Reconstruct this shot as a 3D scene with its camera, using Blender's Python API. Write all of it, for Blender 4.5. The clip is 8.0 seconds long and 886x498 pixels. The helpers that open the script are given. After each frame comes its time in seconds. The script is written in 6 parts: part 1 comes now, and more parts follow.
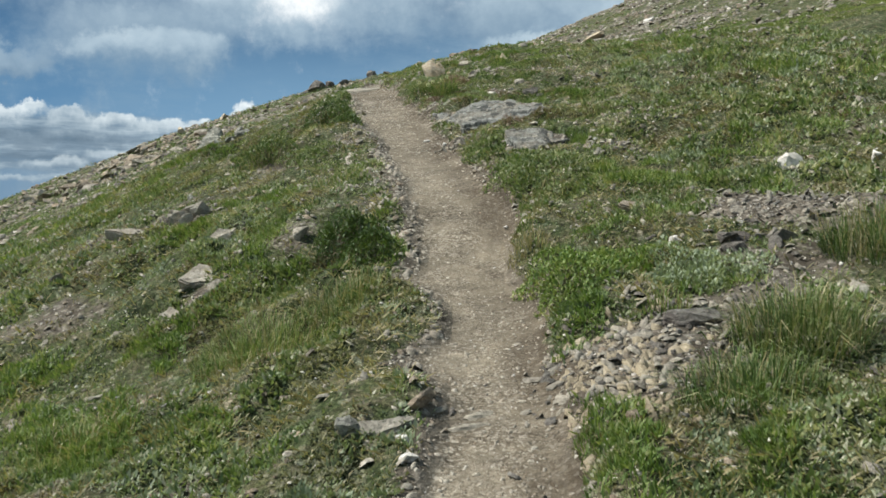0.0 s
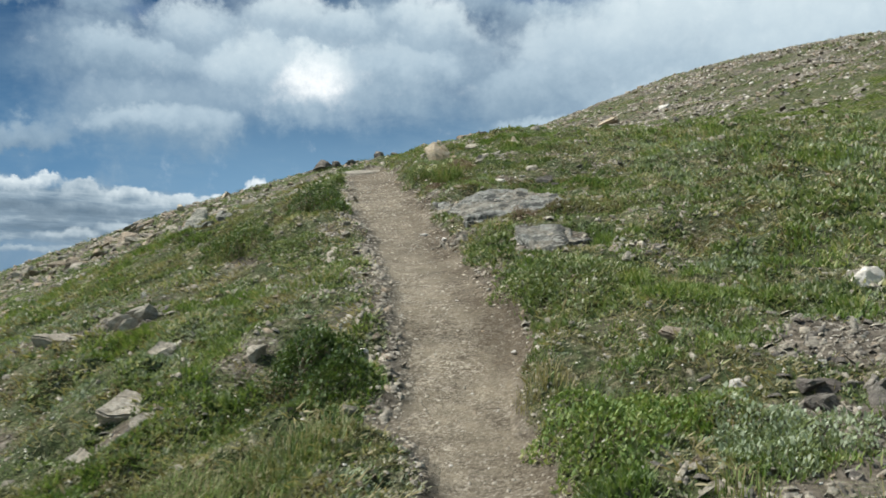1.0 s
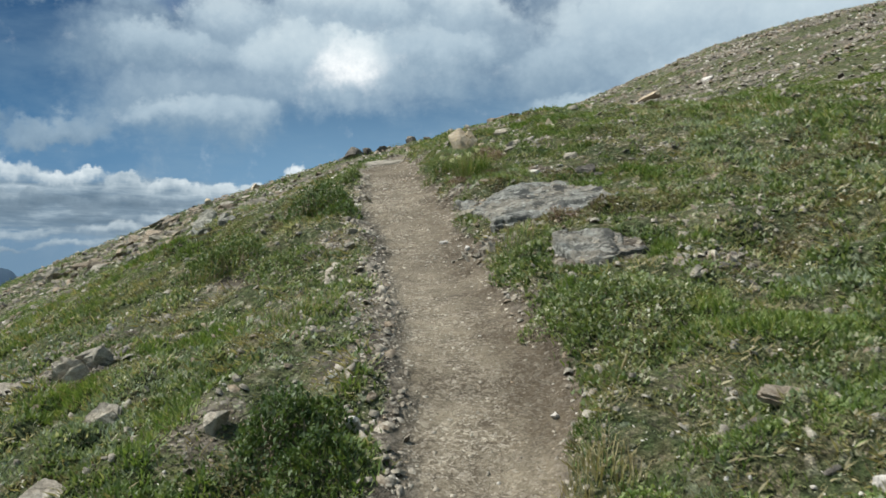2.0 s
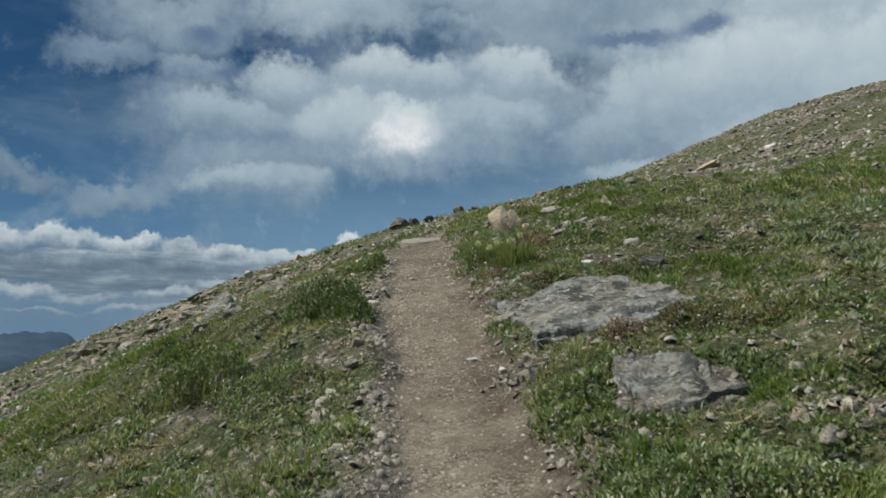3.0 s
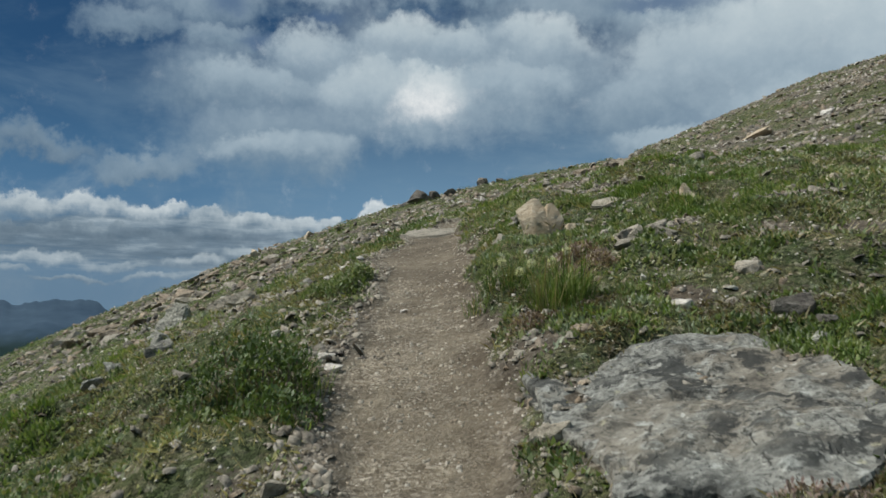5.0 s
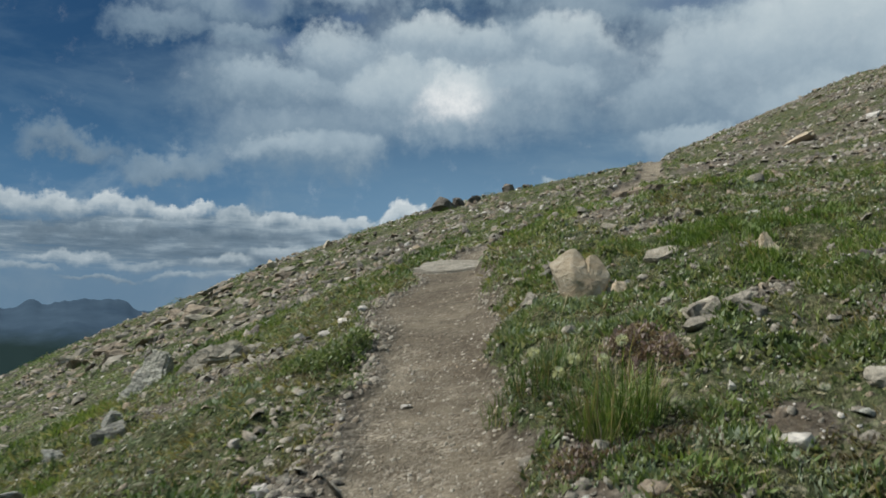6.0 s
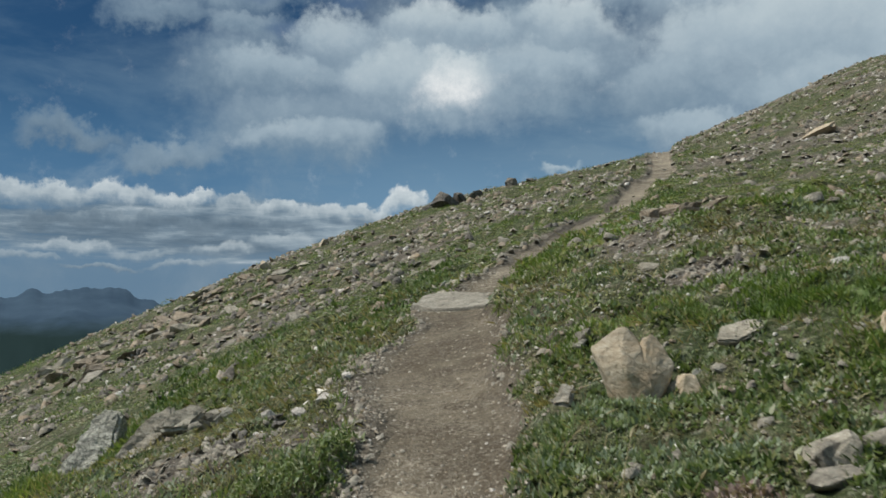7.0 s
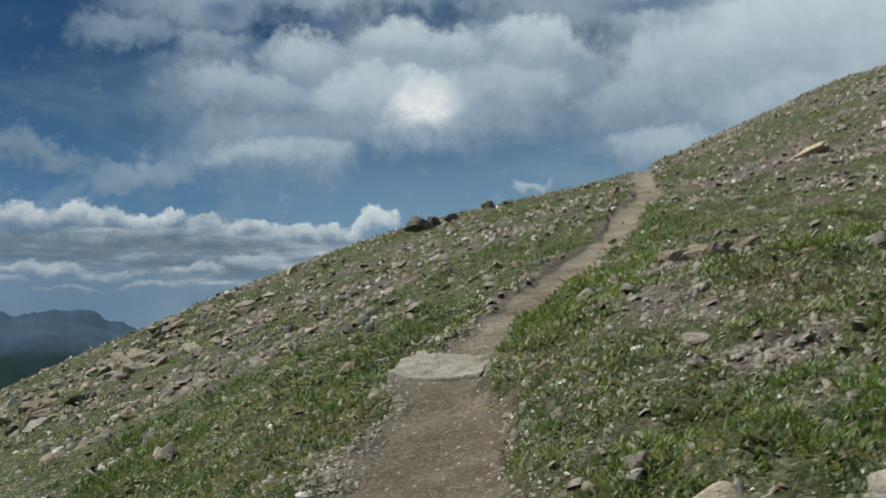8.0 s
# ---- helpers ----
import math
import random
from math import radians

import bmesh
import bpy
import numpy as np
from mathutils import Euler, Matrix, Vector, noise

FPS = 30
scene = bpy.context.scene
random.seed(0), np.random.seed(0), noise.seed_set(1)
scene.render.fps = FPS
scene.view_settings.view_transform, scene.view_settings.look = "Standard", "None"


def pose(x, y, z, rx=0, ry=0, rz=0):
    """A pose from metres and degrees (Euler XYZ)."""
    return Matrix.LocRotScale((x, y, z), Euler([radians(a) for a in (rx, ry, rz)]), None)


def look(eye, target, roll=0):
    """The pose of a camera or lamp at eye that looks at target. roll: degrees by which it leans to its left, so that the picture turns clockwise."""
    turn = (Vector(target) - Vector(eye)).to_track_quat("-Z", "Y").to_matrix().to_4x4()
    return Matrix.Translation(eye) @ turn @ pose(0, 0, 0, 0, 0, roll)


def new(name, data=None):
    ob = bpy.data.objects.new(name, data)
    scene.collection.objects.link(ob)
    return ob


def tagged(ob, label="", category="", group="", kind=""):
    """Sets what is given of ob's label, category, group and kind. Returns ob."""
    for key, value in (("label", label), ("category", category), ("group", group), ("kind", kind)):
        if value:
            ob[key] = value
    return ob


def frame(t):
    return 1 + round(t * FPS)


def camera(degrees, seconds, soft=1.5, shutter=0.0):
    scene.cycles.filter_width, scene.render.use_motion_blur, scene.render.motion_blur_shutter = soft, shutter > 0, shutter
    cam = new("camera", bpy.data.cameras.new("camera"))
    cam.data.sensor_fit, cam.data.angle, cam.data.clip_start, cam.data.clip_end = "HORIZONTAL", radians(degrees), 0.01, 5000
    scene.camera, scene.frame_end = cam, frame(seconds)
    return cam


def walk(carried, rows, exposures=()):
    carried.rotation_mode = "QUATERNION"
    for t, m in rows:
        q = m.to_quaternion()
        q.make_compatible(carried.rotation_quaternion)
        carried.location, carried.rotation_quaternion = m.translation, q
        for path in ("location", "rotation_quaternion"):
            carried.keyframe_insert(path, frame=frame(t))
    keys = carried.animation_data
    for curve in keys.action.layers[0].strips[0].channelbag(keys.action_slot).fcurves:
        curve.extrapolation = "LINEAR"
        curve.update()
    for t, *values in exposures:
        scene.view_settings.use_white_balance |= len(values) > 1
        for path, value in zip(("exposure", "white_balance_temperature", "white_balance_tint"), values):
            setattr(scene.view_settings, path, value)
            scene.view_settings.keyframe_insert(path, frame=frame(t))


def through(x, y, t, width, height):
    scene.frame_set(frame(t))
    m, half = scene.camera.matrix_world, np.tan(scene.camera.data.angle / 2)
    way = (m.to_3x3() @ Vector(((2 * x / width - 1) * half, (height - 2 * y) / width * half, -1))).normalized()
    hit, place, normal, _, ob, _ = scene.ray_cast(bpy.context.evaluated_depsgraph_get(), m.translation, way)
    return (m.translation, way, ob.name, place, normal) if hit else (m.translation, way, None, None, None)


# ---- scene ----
# ---------------------------------------------------------------- camera
cam = camera(47.1, 8.0, soft=1.6, shutter=0.2)
PATH = [
    (0, (0.146, 0.014, 1.334), (0.115, 2.014, 1.307), -0.0),
    (0.1, (0.146, 0.132, 1.352), (0.113, 2.132, 1.323), 0.5),
    (0.2, (0.155, 0.259, 1.36), (0.123, 2.258, 1.333), 0.7),
    (0.3, (0.169, 0.39, 1.374), (0.141, 2.39, 1.357), -0.1),
    (0.4, (0.181, 0.531, 1.39), (0.176, 2.531, 1.39), -1.1),
    (0.5, (0.176, 0.662, 1.43), (0.172, 2.662, 1.424), -1.1),
    (0.6, (0.186, 0.783, 1.491), (0.155, 2.783, 1.498), -1.1),
    (0.7, (0.186, 0.899, 1.499), (0.143, 2.899, 1.522), 0.1),
    (0.8, (0.189, 1.021, 1.527), (0.124, 3.02, 1.579), 0.7),
    (0.9, (0.199, 1.157, 1.534), (0.127, 3.153, 1.644), 0.6),
    (1, (0.197, 1.296, 1.557), (0.149, 3.291, 1.688), 1.4),
    (1.1, (0.195, 1.418, 1.586), (0.204, 3.416, 1.679), 0.7),
    (1.2, (0.199, 1.541, 1.616), (0.225, 3.54, 1.679), 0.9),
    (1.3, (0.198, 1.65, 1.652), (0.235, 3.649, 1.71), 1.5),
    (1.4, (0.2, 1.778, 1.696), (0.238, 3.776, 1.778), 1.4),
    (1.5, (0.196, 1.896, 1.702), (0.23, 3.892, 1.816), 1.0),
    (1.6, (0.212, 2.028, 1.712), (0.212, 4.023, 1.858), 0.1),
    (1.7, (0.223, 2.172, 1.713), (0.215, 4.165, 1.881), -0.6),
    (1.8, (0.239, 2.305, 1.77), (0.19, 4.3, 1.907), -1.1),
    (1.9, (0.246, 2.436, 1.793), (0.155, 4.431, 1.907), -0.7),
    (2, (0.271, 2.563, 1.825), (0.144, 4.557, 1.919), -0.3),
    (2.1, (0.275, 2.701, 1.828), (0.124, 4.69, 1.971), 0.3),
    (2.2, (0.293, 2.852, 1.829), (0.133, 4.837, 2.017), 0.7),
    (3.3, (0.301, 4.351, 2.24), (0.037, 6.317, 2.492), 0.7),
    (3.4, (0.295, 4.483, 2.248), (0.019, 6.444, 2.523), 1.3),
    (3.5, (0.291, 4.611, 2.274), (0.024, 6.573, 2.558), 1.9),
    (3.6, (0.28, 4.736, 2.298), (0.068, 6.702, 2.597), 1.3),
    (3.7, (0.26, 4.828, 2.341), (0.08, 6.803, 2.6), 1.2),
    (3.8, (0.247, 4.943, 2.383), (0.067, 6.922, 2.611), 1.1),
    (3.9, (0.236, 5.044, 2.41), (0.065, 7.026, 2.619), 1.5),
    (4, (0.227, 5.16, 2.43), (0.052, 7.141, 2.642), 1.6),
    (4.1, (0.226, 5.272, 2.432), (0.026, 7.25, 2.649), 1.8),
    (4.2, (0.216, 5.417, 2.433), (-0.01, 7.392, 2.652), 1.4),
    (5.3, (0.084, 6.824, 2.838), (-0.195, 8.799, 2.985), 0.1),
    (5.4, (0.078, 6.947, 2.878), (-0.196, 8.922, 3.039), 0.1),
    (5.5, (0.066, 7.065, 2.92), (-0.199, 9.043, 3.058), -0.7),
    (5.6, (0.05, 7.185, 2.98), (-0.226, 9.163, 3.085), -1.9),
    (5.7, (0.02, 7.285, 3.028), (-0.257, 9.263, 3.132), -2.1),
    (5.8, (0.03, 7.406, 3.065), (-0.275, 9.38, 3.158), -1.5),
    (5.9, (0.01, 7.526, 3.078), (-0.316, 9.493, 3.224), -1.0),
    (6, (-0.011, 7.657, 3.106), (-0.339, 9.624, 3.265), 0.2),
    (6.1, (-0.028, 7.794, 3.124), (-0.343, 9.76, 3.311), 0.6),
    (6.2, (-0.055, 7.916, 3.179), (-0.341, 9.891, 3.325), 0.2),
    (6.3, (-0.078, 8.036, 3.251), (-0.336, 10.016, 3.357), -0.2),
    (6.4, (-0.098, 8.149, 3.303), (-0.348, 10.13, 3.414), -0.5),
    (6.5, (-0.121, 8.267, 3.343), (-0.375, 10.248, 3.452), -0.1),
    (6.6, (-0.14, 8.379, 3.377), (-0.389, 10.358, 3.525), -0.1),
    (6.7, (-0.162, 8.508, 3.414), (-0.416, 10.486, 3.565), 0.4),
    (6.8, (-0.191, 8.625, 3.469), (-0.47, 10.601, 3.607), -0.6),
    (6.9, (-0.198, 8.761, 3.498), (-0.514, 10.731, 3.63), -0.1),
    (7, (-0.229, 8.87, 3.542), (-0.558, 10.838, 3.674), -0.2),
    (7.1, (-0.255, 9.007, 3.563), (-0.595, 10.972, 3.708), 0.1),
    (7.2, (-0.275, 9.131, 3.589), (-0.609, 11.093, 3.792), 0.5),
    (7.3, (-0.32, 9.263, 3.601), (-0.632, 11.228, 3.805), 1.1),
    (7.4, (-0.331, 9.431, 3.653), (-0.602, 11.405, 3.82), 1.5),
    (7.5, (-0.378, 9.514, 3.701), (-0.622, 11.492, 3.874), 1.5),
    (7.6, (-0.398, 9.658, 3.748), (-0.644, 11.636, 3.91), 1.6),
    (7.7, (-0.419, 9.765, 3.777), (-0.661, 11.745, 3.915), 1.7),
    (7.8, (-0.436, 9.917, 3.8), (-0.687, 11.893, 3.984), 1.1),
    (7.9, (-0.468, 10.053, 3.815), (-0.737, 12.026, 4.008), 0.5),
    (8, (-0.502, 10.155, 3.845), (-0.776, 12.129, 4.013), -0.8),
]
walk(cam, [(t, look(eye, target, roll)) for t, eye, target, roll in PATH],
     exposures=[(0.0, 0.42), (1.6, 0.40), (2.2, 0.30), (3.3, -0.08), (5.0, -0.06), (8.0, -0.04)])

# ---------------------------------------------------------------- world and sun
SUN_AZ, SUN_EL = -90.0, 54.0      # degrees clockwise from +y, and above the horizon
SUN_POWER, SKY_POWER = 4.6, 0.050


class Nodes:
    """Short hand for building node trees."""

    def __init__(self, tree):
        self.tree = tree
        tree.nodes.clear()

    def add(self, kind, inputs=None, **props):
        n = self.tree.nodes.new(kind)
        for k, v in props.items():
            setattr(n, k, v)
        for k, v in (inputs or {}).items():
            self.put(n.inputs[k], v)
        return n

    def put(self, socket, v):
        if isinstance(v, bpy.types.NodeSocket):
            self.tree.links.new(v, socket)
        else:
            socket.default_value = v

    def math(self, op, a, b=0.0, c=0.0, clamp=False):
        n = self.add("ShaderNodeMath", operation=op, use_clamp=clamp)
        for s, v in zip(n.inputs, (a, b, c)):
            self.put(s, v)
        return n.outputs[0]

    def step(self, v, lo, hi):
        n = self.add("ShaderNodeMapRange", {"Value": v, "From Min": lo, "From Max": hi}, interpolation_type="SMOOTHSTEP")
        return n.outputs["Result"]

    def mix(self, f, a, b, blend="MIX"):
        n = self.add("ShaderNodeMix", data_type="RGBA", blend_type=blend)
        self.put(n.inputs[0], f)
        self.put(n.inputs[6], a if isinstance(a, bpy.types.NodeSocket) else (*a, 1))
        self.put(n.inputs[7], b if isinstance(b, bpy.types.NodeSocket) else (*b, 1))
        return n.outputs[2]

    def noise(self, vec, scale, detail=4.0, rough=0.55, warp=0.0):
        n = self.add("ShaderNodeTexNoise", {"Vector": vec, "Scale": scale, "Detail": detail, "Roughness": rough, "Distortion": warp})
        return n.outputs[0]

    def ramp(self, f, stops):
        n = self.add("ShaderNodeValToRGB")
        self.put(n.inputs[0], f)
        e = n.color_ramp.elements
        while len(e) < len(stops):
            e.new(0.5)
        for el, (p, col) in zip(e, stops):
            el.position, el.color = p, (*col, 1)
        return n.outputs[0]


world = bpy.data.worlds.new("sky")
scene.world = world
world.use_nodes = True
N = Nodes(world.node_tree)
sky = N.add("ShaderNodeTexSky", sky_type="NISHITA", sun_disc=False, sun_elevation=radians(SUN_EL), sun_rotation=radians(SUN_AZ), altitude=2500.0, air_density=1.0, dust_density=0.6, ozone_density=1.6)
way = N.add("ShaderNodeTexCoord").outputs["Generated"]
xyz = N.add("ShaderNodeSeparateXYZ", {0: way})
az = N.math("DEGREES", N.math("ARCTAN2", xyz.outputs[0], xyz.outputs[1]))
el = N.math("DEGREES", N.math("ARCSINE", xyz.outputs[2]))

# heads of the broken cumulus layer: (azimuth, elevation, half width, half height, brightness)
HIGH = [
    (-14.2, 19.2, 3.6, 1.9, 0.60), (-10.6, 19.6, 2.6, 1.5, 0.52), (-22.5, 18.6, 4.6, 1.7, 0.40), (-25.5, 16.4, 3.0, 1.2, 0.30), (-20.8, 16.3, 2.6, 1.0, 0.36),
    (-5.0, 20.3, 5.0, 1.5, 0.42), (3.0, 20.6, 6.0, 1.2, 0.44), (13.9, 19.4, 4.6, 2.0, 0.66), (23.0, 18.0, 7.0, 3.4, 0.62), (-6.4, 18.2, 2.4, 0.9, 0.34),
]
MAIN = [
    (-16.0, 15.3, 2.3, 1.7, 0.56), (-10.6, 15.9, 2.5, 1.7, 0.68), (-7.6, 15.2, 2.0, 1.6, 0.60), (-2.2, 15.8, 3.3, 1.8, 0.68),
    (-12.6, 13.2, 4.2, 2.0, 0.62), (-18.6, 13.4, 3.2, 1.6, 0.44), (-8.8, 12.7, 3.0, 1.9, 0.78), (-3.8, 13.2, 3.4, 1.6, 0.50), (-18.2, 9.5, 2.9, 1.15, 0.46), (-15.4, 9.4, 2.4, 1.4, 0.42),
]
BODY = [
    (-12.0, 13.6, 6.5, 3.2, 0.50), (-3.5, 14.2, 5.5, 2.8, 0.48), (-19.5, 13.4, 4.5, 2.0, 0.34), (-17.5, 10.6, 5.0, 2.3, 0.38), (-8.8, 12.4, 4.2, 2.4, 0.56), (9.0, 14.6, 8.0, 4.2, 0.56), (20.0, 14.0, 9.0, 5.0, 0.56), (3.0, 12.6, 4.0, 2.2, 0.36),
    (-24.8, 9.3, 2.8, 0.8, 0.30), (-29.5, 10.3, 3.0, 0.9, 0.22), (5.0, 10.0, 4.0, 1.2, 0.44),
]
RIGHT = [
    (6.2, 14.9, 4.2, 2.4, 0.60), (11.5, 15.8, 4.6, 3.0, 0.72), (18.0, 14.8, 6.0, 3.6, 0.68), (3.2, 13.0, 2.6, 1.6, 0.42), (12.0, 12.0, 5.0, 1.8, 0.50), (5.0, 10.4, 3.4, 1.0, 0.50), (-2.6, 8.0, 1.1, 0.45, 0.52),
]
LOW = [
    (-33.2, 6.1, 2.4, 1.2, 0.62), (-30.2, 6.3, 1.7, 1.0, 0.64), (-27.3, 6.45, 1.9, 1.1, 0.68), (-24.9, 6.15, 1.3, 0.9, 0.62), (-23.1, 6.45, 1.15, 0.75, 0.76), (-21.2, 5.75, 1.5, 0.8, 0.56),
    (-18.8, 5.4, 1.9, 0.8, 0.60), (-16.2, 5.4, 1.8, 0.85, 0.70), (-14.0, 5.6, 1.5, 0.8, 0.62), (-11.7, 6.2, 1.7, 0.95, 0.80), (-37.5, 6.0, 3.2, 1.4, 0.6), (-27.5, 5.0, 5.5, 0.75, 0.16), (-20.5, 4.6, 4.0, 0.7, 0.22),
]
STRIPS = [(-29.5, 3.75, 2.4, 0.42, 0.66), (-25.8, 3.45, 1.9, 0.36, 0.46), (-21.6, 3.55, 1.9, 0.42, 0.70), (-18.2, 3.9, 2.2, 0.5, 0.60), (-32.5, 3.2, 2.5, 0.35, 0.5), (-23.8, 2.9, 2.0, 0.25, 0.5), (-28.0, 2.8, 2.2, 0.22, 0.4)]


def vec(op, a, b):
    n = N.add("ShaderNodeVectorMath", {0: a, 1: b}, operation=op)
    return n.outputs["Value"] if op == "DOT_PRODUCT" else n.outputs[0]


def colour_noise(scale, detail, rough):
    return vec("SUBTRACT", N.add("ShaderNodeTexNoise", {"Vector": way, "Scale": scale, "Detail": detail, "Roughness": rough}).outputs["Color"], (0.5, 0.5, 0.5))


def bank(rows, up):
    """Soft patches of the sky added up: (azimuth, elevation, half width, half height, weight)."""
    total = None
    high = N.math("ADD", el, up)
    for a, e, ra, re, w in rows:
        d = N.math("ADD", N.math("POWER", N.math("MULTIPLY", N.math("SUBTRACT", az, a), 1 / ra), 2.0), N.math("POWER", N.math("MULTIPLY", N.math("SUBTRACT", high, e), 1 / re), 2.0))
        g = N.math("MULTIPLY", N.math("EXPONENT", N.math("MULTIPLY", d, -1.0)), w)
        total = g if total is None else N.math("ADD", total, g)
    return total


spot_at = N.add("ShaderNodeCombineXYZ", {0: az, 1: el}).outputs[0]
slow, quick = colour_noise(9.0, 5.0, 0.62), colour_noise(34.0, 6.0, 0.68)
lumps = N.math("ABSOLUTE", N.math("SUBTRACT", N.noise(way, 24.0, 5.0, 0.6), 0.5))
lumps = N.math("MULTIPLY", N.math("SUBTRACT", lumps, 0.10), 2.6)


def heads(rows, sway, ruffle, crisp, relief, melt=0.0):
    """Cover and light of a heap of cloud heads, each lit from above. melt: how far they fade out downwards into what is behind."""
    at = vec("ADD", spot_at, vec("ADD", vec("MULTIPLY", slow, (sway, sway, 0)), vec("MULTIPLY", quick, (ruffle, ruffle, 0))))
    heap = None
    for a, e, ra, re, bright in rows:
        d = vec("MULTIPLY", vec("SUBTRACT", at, (a, e, 0)), (1 / ra, 1 / re, 0))
        w = N.math("EXPONENT", N.math("MULTIPLY_ADD", vec("DOT_PRODUCT", d, d), -5.0, 5.0))
        up = vec("DOT_PRODUCT", d, (0, 1, 0))
        v = N.add("ShaderNodeCombineXYZ", {0: 1.0, 1: N.math("MULTIPLY_ADD", up, relief, bright), 2: up}).outputs[0]
        share = N.add("ShaderNodeVectorMath", {"Vector": v, "Scale": w}, operation="SCALE").outputs[0]
        heap = vec("ADD", share, (1e-4, 0, 0) if heap is None else heap)
    weight, light, rise = (vec("DOT_PRODUCT", heap, axis) for axis in ((1, 0, 0), (0, 1, 0), (0, 0, 1)))
    top = N.math("MULTIPLY", N.math("LOGARITHM", weight, math.e), 0.2)
    there = N.step(N.math("MULTIPLY_ADD", lumps, 0.5, top), 0.10 - crisp, 0.10 + crisp)
    if melt:
        there = N.math("MULTIPLY", there, N.step(N.math("DIVIDE", rise, weight), -melt, 0.35))
    return there, N.math("DIVIDE", light, weight)


CLOUD = [(0.0, (0.110, 0.172, 0.242)), (0.3, (0.215, 0.302, 0.384)), (0.55, (0.358, 0.455, 0.528)), (0.8, (0.520, 0.608, 0.650)), (1.0, (0.71, 0.765, 0.785))]
blue = N.add("ShaderNodeMix", {0: 1.0, 6: sky.outputs[0], 7: (SKY_POWER * 0.27, SKY_POWER * 0.54, SKY_POWER * 0.70, 1)}, data_type="RGBA", blend_type="MULTIPLY").outputs[2]
haze = N.step(el, 15.0, 5.0)
sunward = N.step(az, -28.0, -8.0)
low_blue = N.mix(sunward, (0.092, 0.205, 0.350), (0.185, 0.325, 0.465))
shade = N.mix(N.math("MULTIPLY", haze, 0.85), blue, low_blue)
# thin high veil, drawn out level, and the broken sheet that goes on overhead and behind
flat_way = vec("MULTIPLY", way, (1.0, 1.0, 3.0))
veil = N.step(N.noise(flat_way, 6.5, 7.0, 0.6, 0.3), 0.40, 0.70)
shade = N.mix(N.math("MULTIPLY", veil, N.math("MULTIPLY_ADD", sunward, 0.25, 0.28)), shade, (0.200, 0.305, 0.400))
sheet_at = N.math("ADD", N.noise(way, 4.5, 7.0, 0.62, 0.2), N.math("MULTIPLY", N.step(el, 13.0, 20.0), 0.12))
sheet_at = N.math("SUBTRACT", sheet_at, N.math("MULTIPLY", bank([(-31.5, 13.5, 6.5, 5.0, 0.34), (-5.0, 13.0, 16.0, 5.0, 0.22)], 0.0), 1.0))
sheet_light = N.math("ADD", N.math("MULTIPLY", N.noise(way, 13.0, 6.0, 0.62), 0.75), 0.02)
shade = N.mix(N.math("MULTIPLY", N.step(sheet_at, 0.46, 0.62), 0.85), shade, N.ramp(sheet_light, CLOUD))
gaps_ = bank([(-20.2, 17.8, 1.3, 0.7, 0.9), (-18.6, 15.9, 1.2, 0.6, 0.9), (-14.8, 17.2, 1.3, 0.45, 0.9), (4.2, 17.8, 3.0, 0.55, 1.0), (8.6, 18.3, 1.5, 0.6, 0.95), (-8.3, 17.7, 1.6, 0.4, 0.5)], N.math("MULTIPLY", vec("DOT_PRODUCT", quick, (0, 1, 0)), 2.0))
cover, light = heads(HIGH, 7.0, 3.0, 0.95, 0.16)
tone = N.math("ADD", light, N.math("MULTIPLY", lumps, 0.10))
shade = N.mix(N.math("MULTIPLY", cover, 0.85), shade, N.ramp(tone, CLOUD))
cover, light = heads(BODY, 7.0, 2.6, 1.15, 0.10)
shade = N.mix(N.math("MULTIPLY", cover, 0.92), shade, N.ramp(N.math("ADD", light, N.math("MULTIPLY", lumps, 0.12)), CLOUD))
for rows, relief, melt in ((RIGHT, 0.17, 1.0), (MAIN, 0.22, 0.7)):
    if rows is MAIN:
        shade = N.mix(N.math("MULTIPLY", N.step(gaps_, 0.15, 0.95), 0.75), shade, (0.080, 0.145, 0.260))
    cover, light = heads(rows, 4.4, 1.7, 0.48, relief, melt)
    tone = N.math("ADD", light, N.math("MULTIPLY", lumps, 0.12))
    shade = N.mix(N.math("MULTIPLY", cover, 0.85), shade, N.ramp(tone, CLOUD))
glow = N.step(N.math("ADD", bank([(-8.8, 12.95, 2.3, 1.3, 1.0)], 0.0), N.math("MULTIPLY", vec("DOT_PRODUCT", quick, (1, 0, 0)), 1.6)), 0.10, 1.45)
shade = N.mix(glow, shade, (0.92, 0.93, 0.92))
# the long cumulus bank above the hazy plain, with level bases
shade = N.mix(N.math("MULTIPLY", N.step(el, 6.0, 2.2), 0.7), shade, (0.150, 0.232, 0.318))
drawn_out = N.math("SUBTRACT", N.noise(vec("MULTIPLY", way, (1.0, 1.0, 7.0)), 12.0, 6.0, 0.62), 0.5)
BANK = [(0.0, (0.105, 0.155, 0.205)), (0.3, (0.170, 0.235, 0.295)), (0.6, (0.330, 0.405, 0.460)), (0.85, (0.53, 0.60, 0.635)), (1.0, (0.70, 0.75, 0.765))]
murk = N.math("MULTIPLY", bank([(-27.0, 5.0, 13.0, 1.7, 1.0), (-16.0, 4.4, 7.0, 1.5, 0.9)], 0.0), N.math("MULTIPLY_ADD", drawn_out, 2.4, 1.0))
murk = N.math("MULTIPLY", N.step(murk, 0.25, 0.85), 0.9)
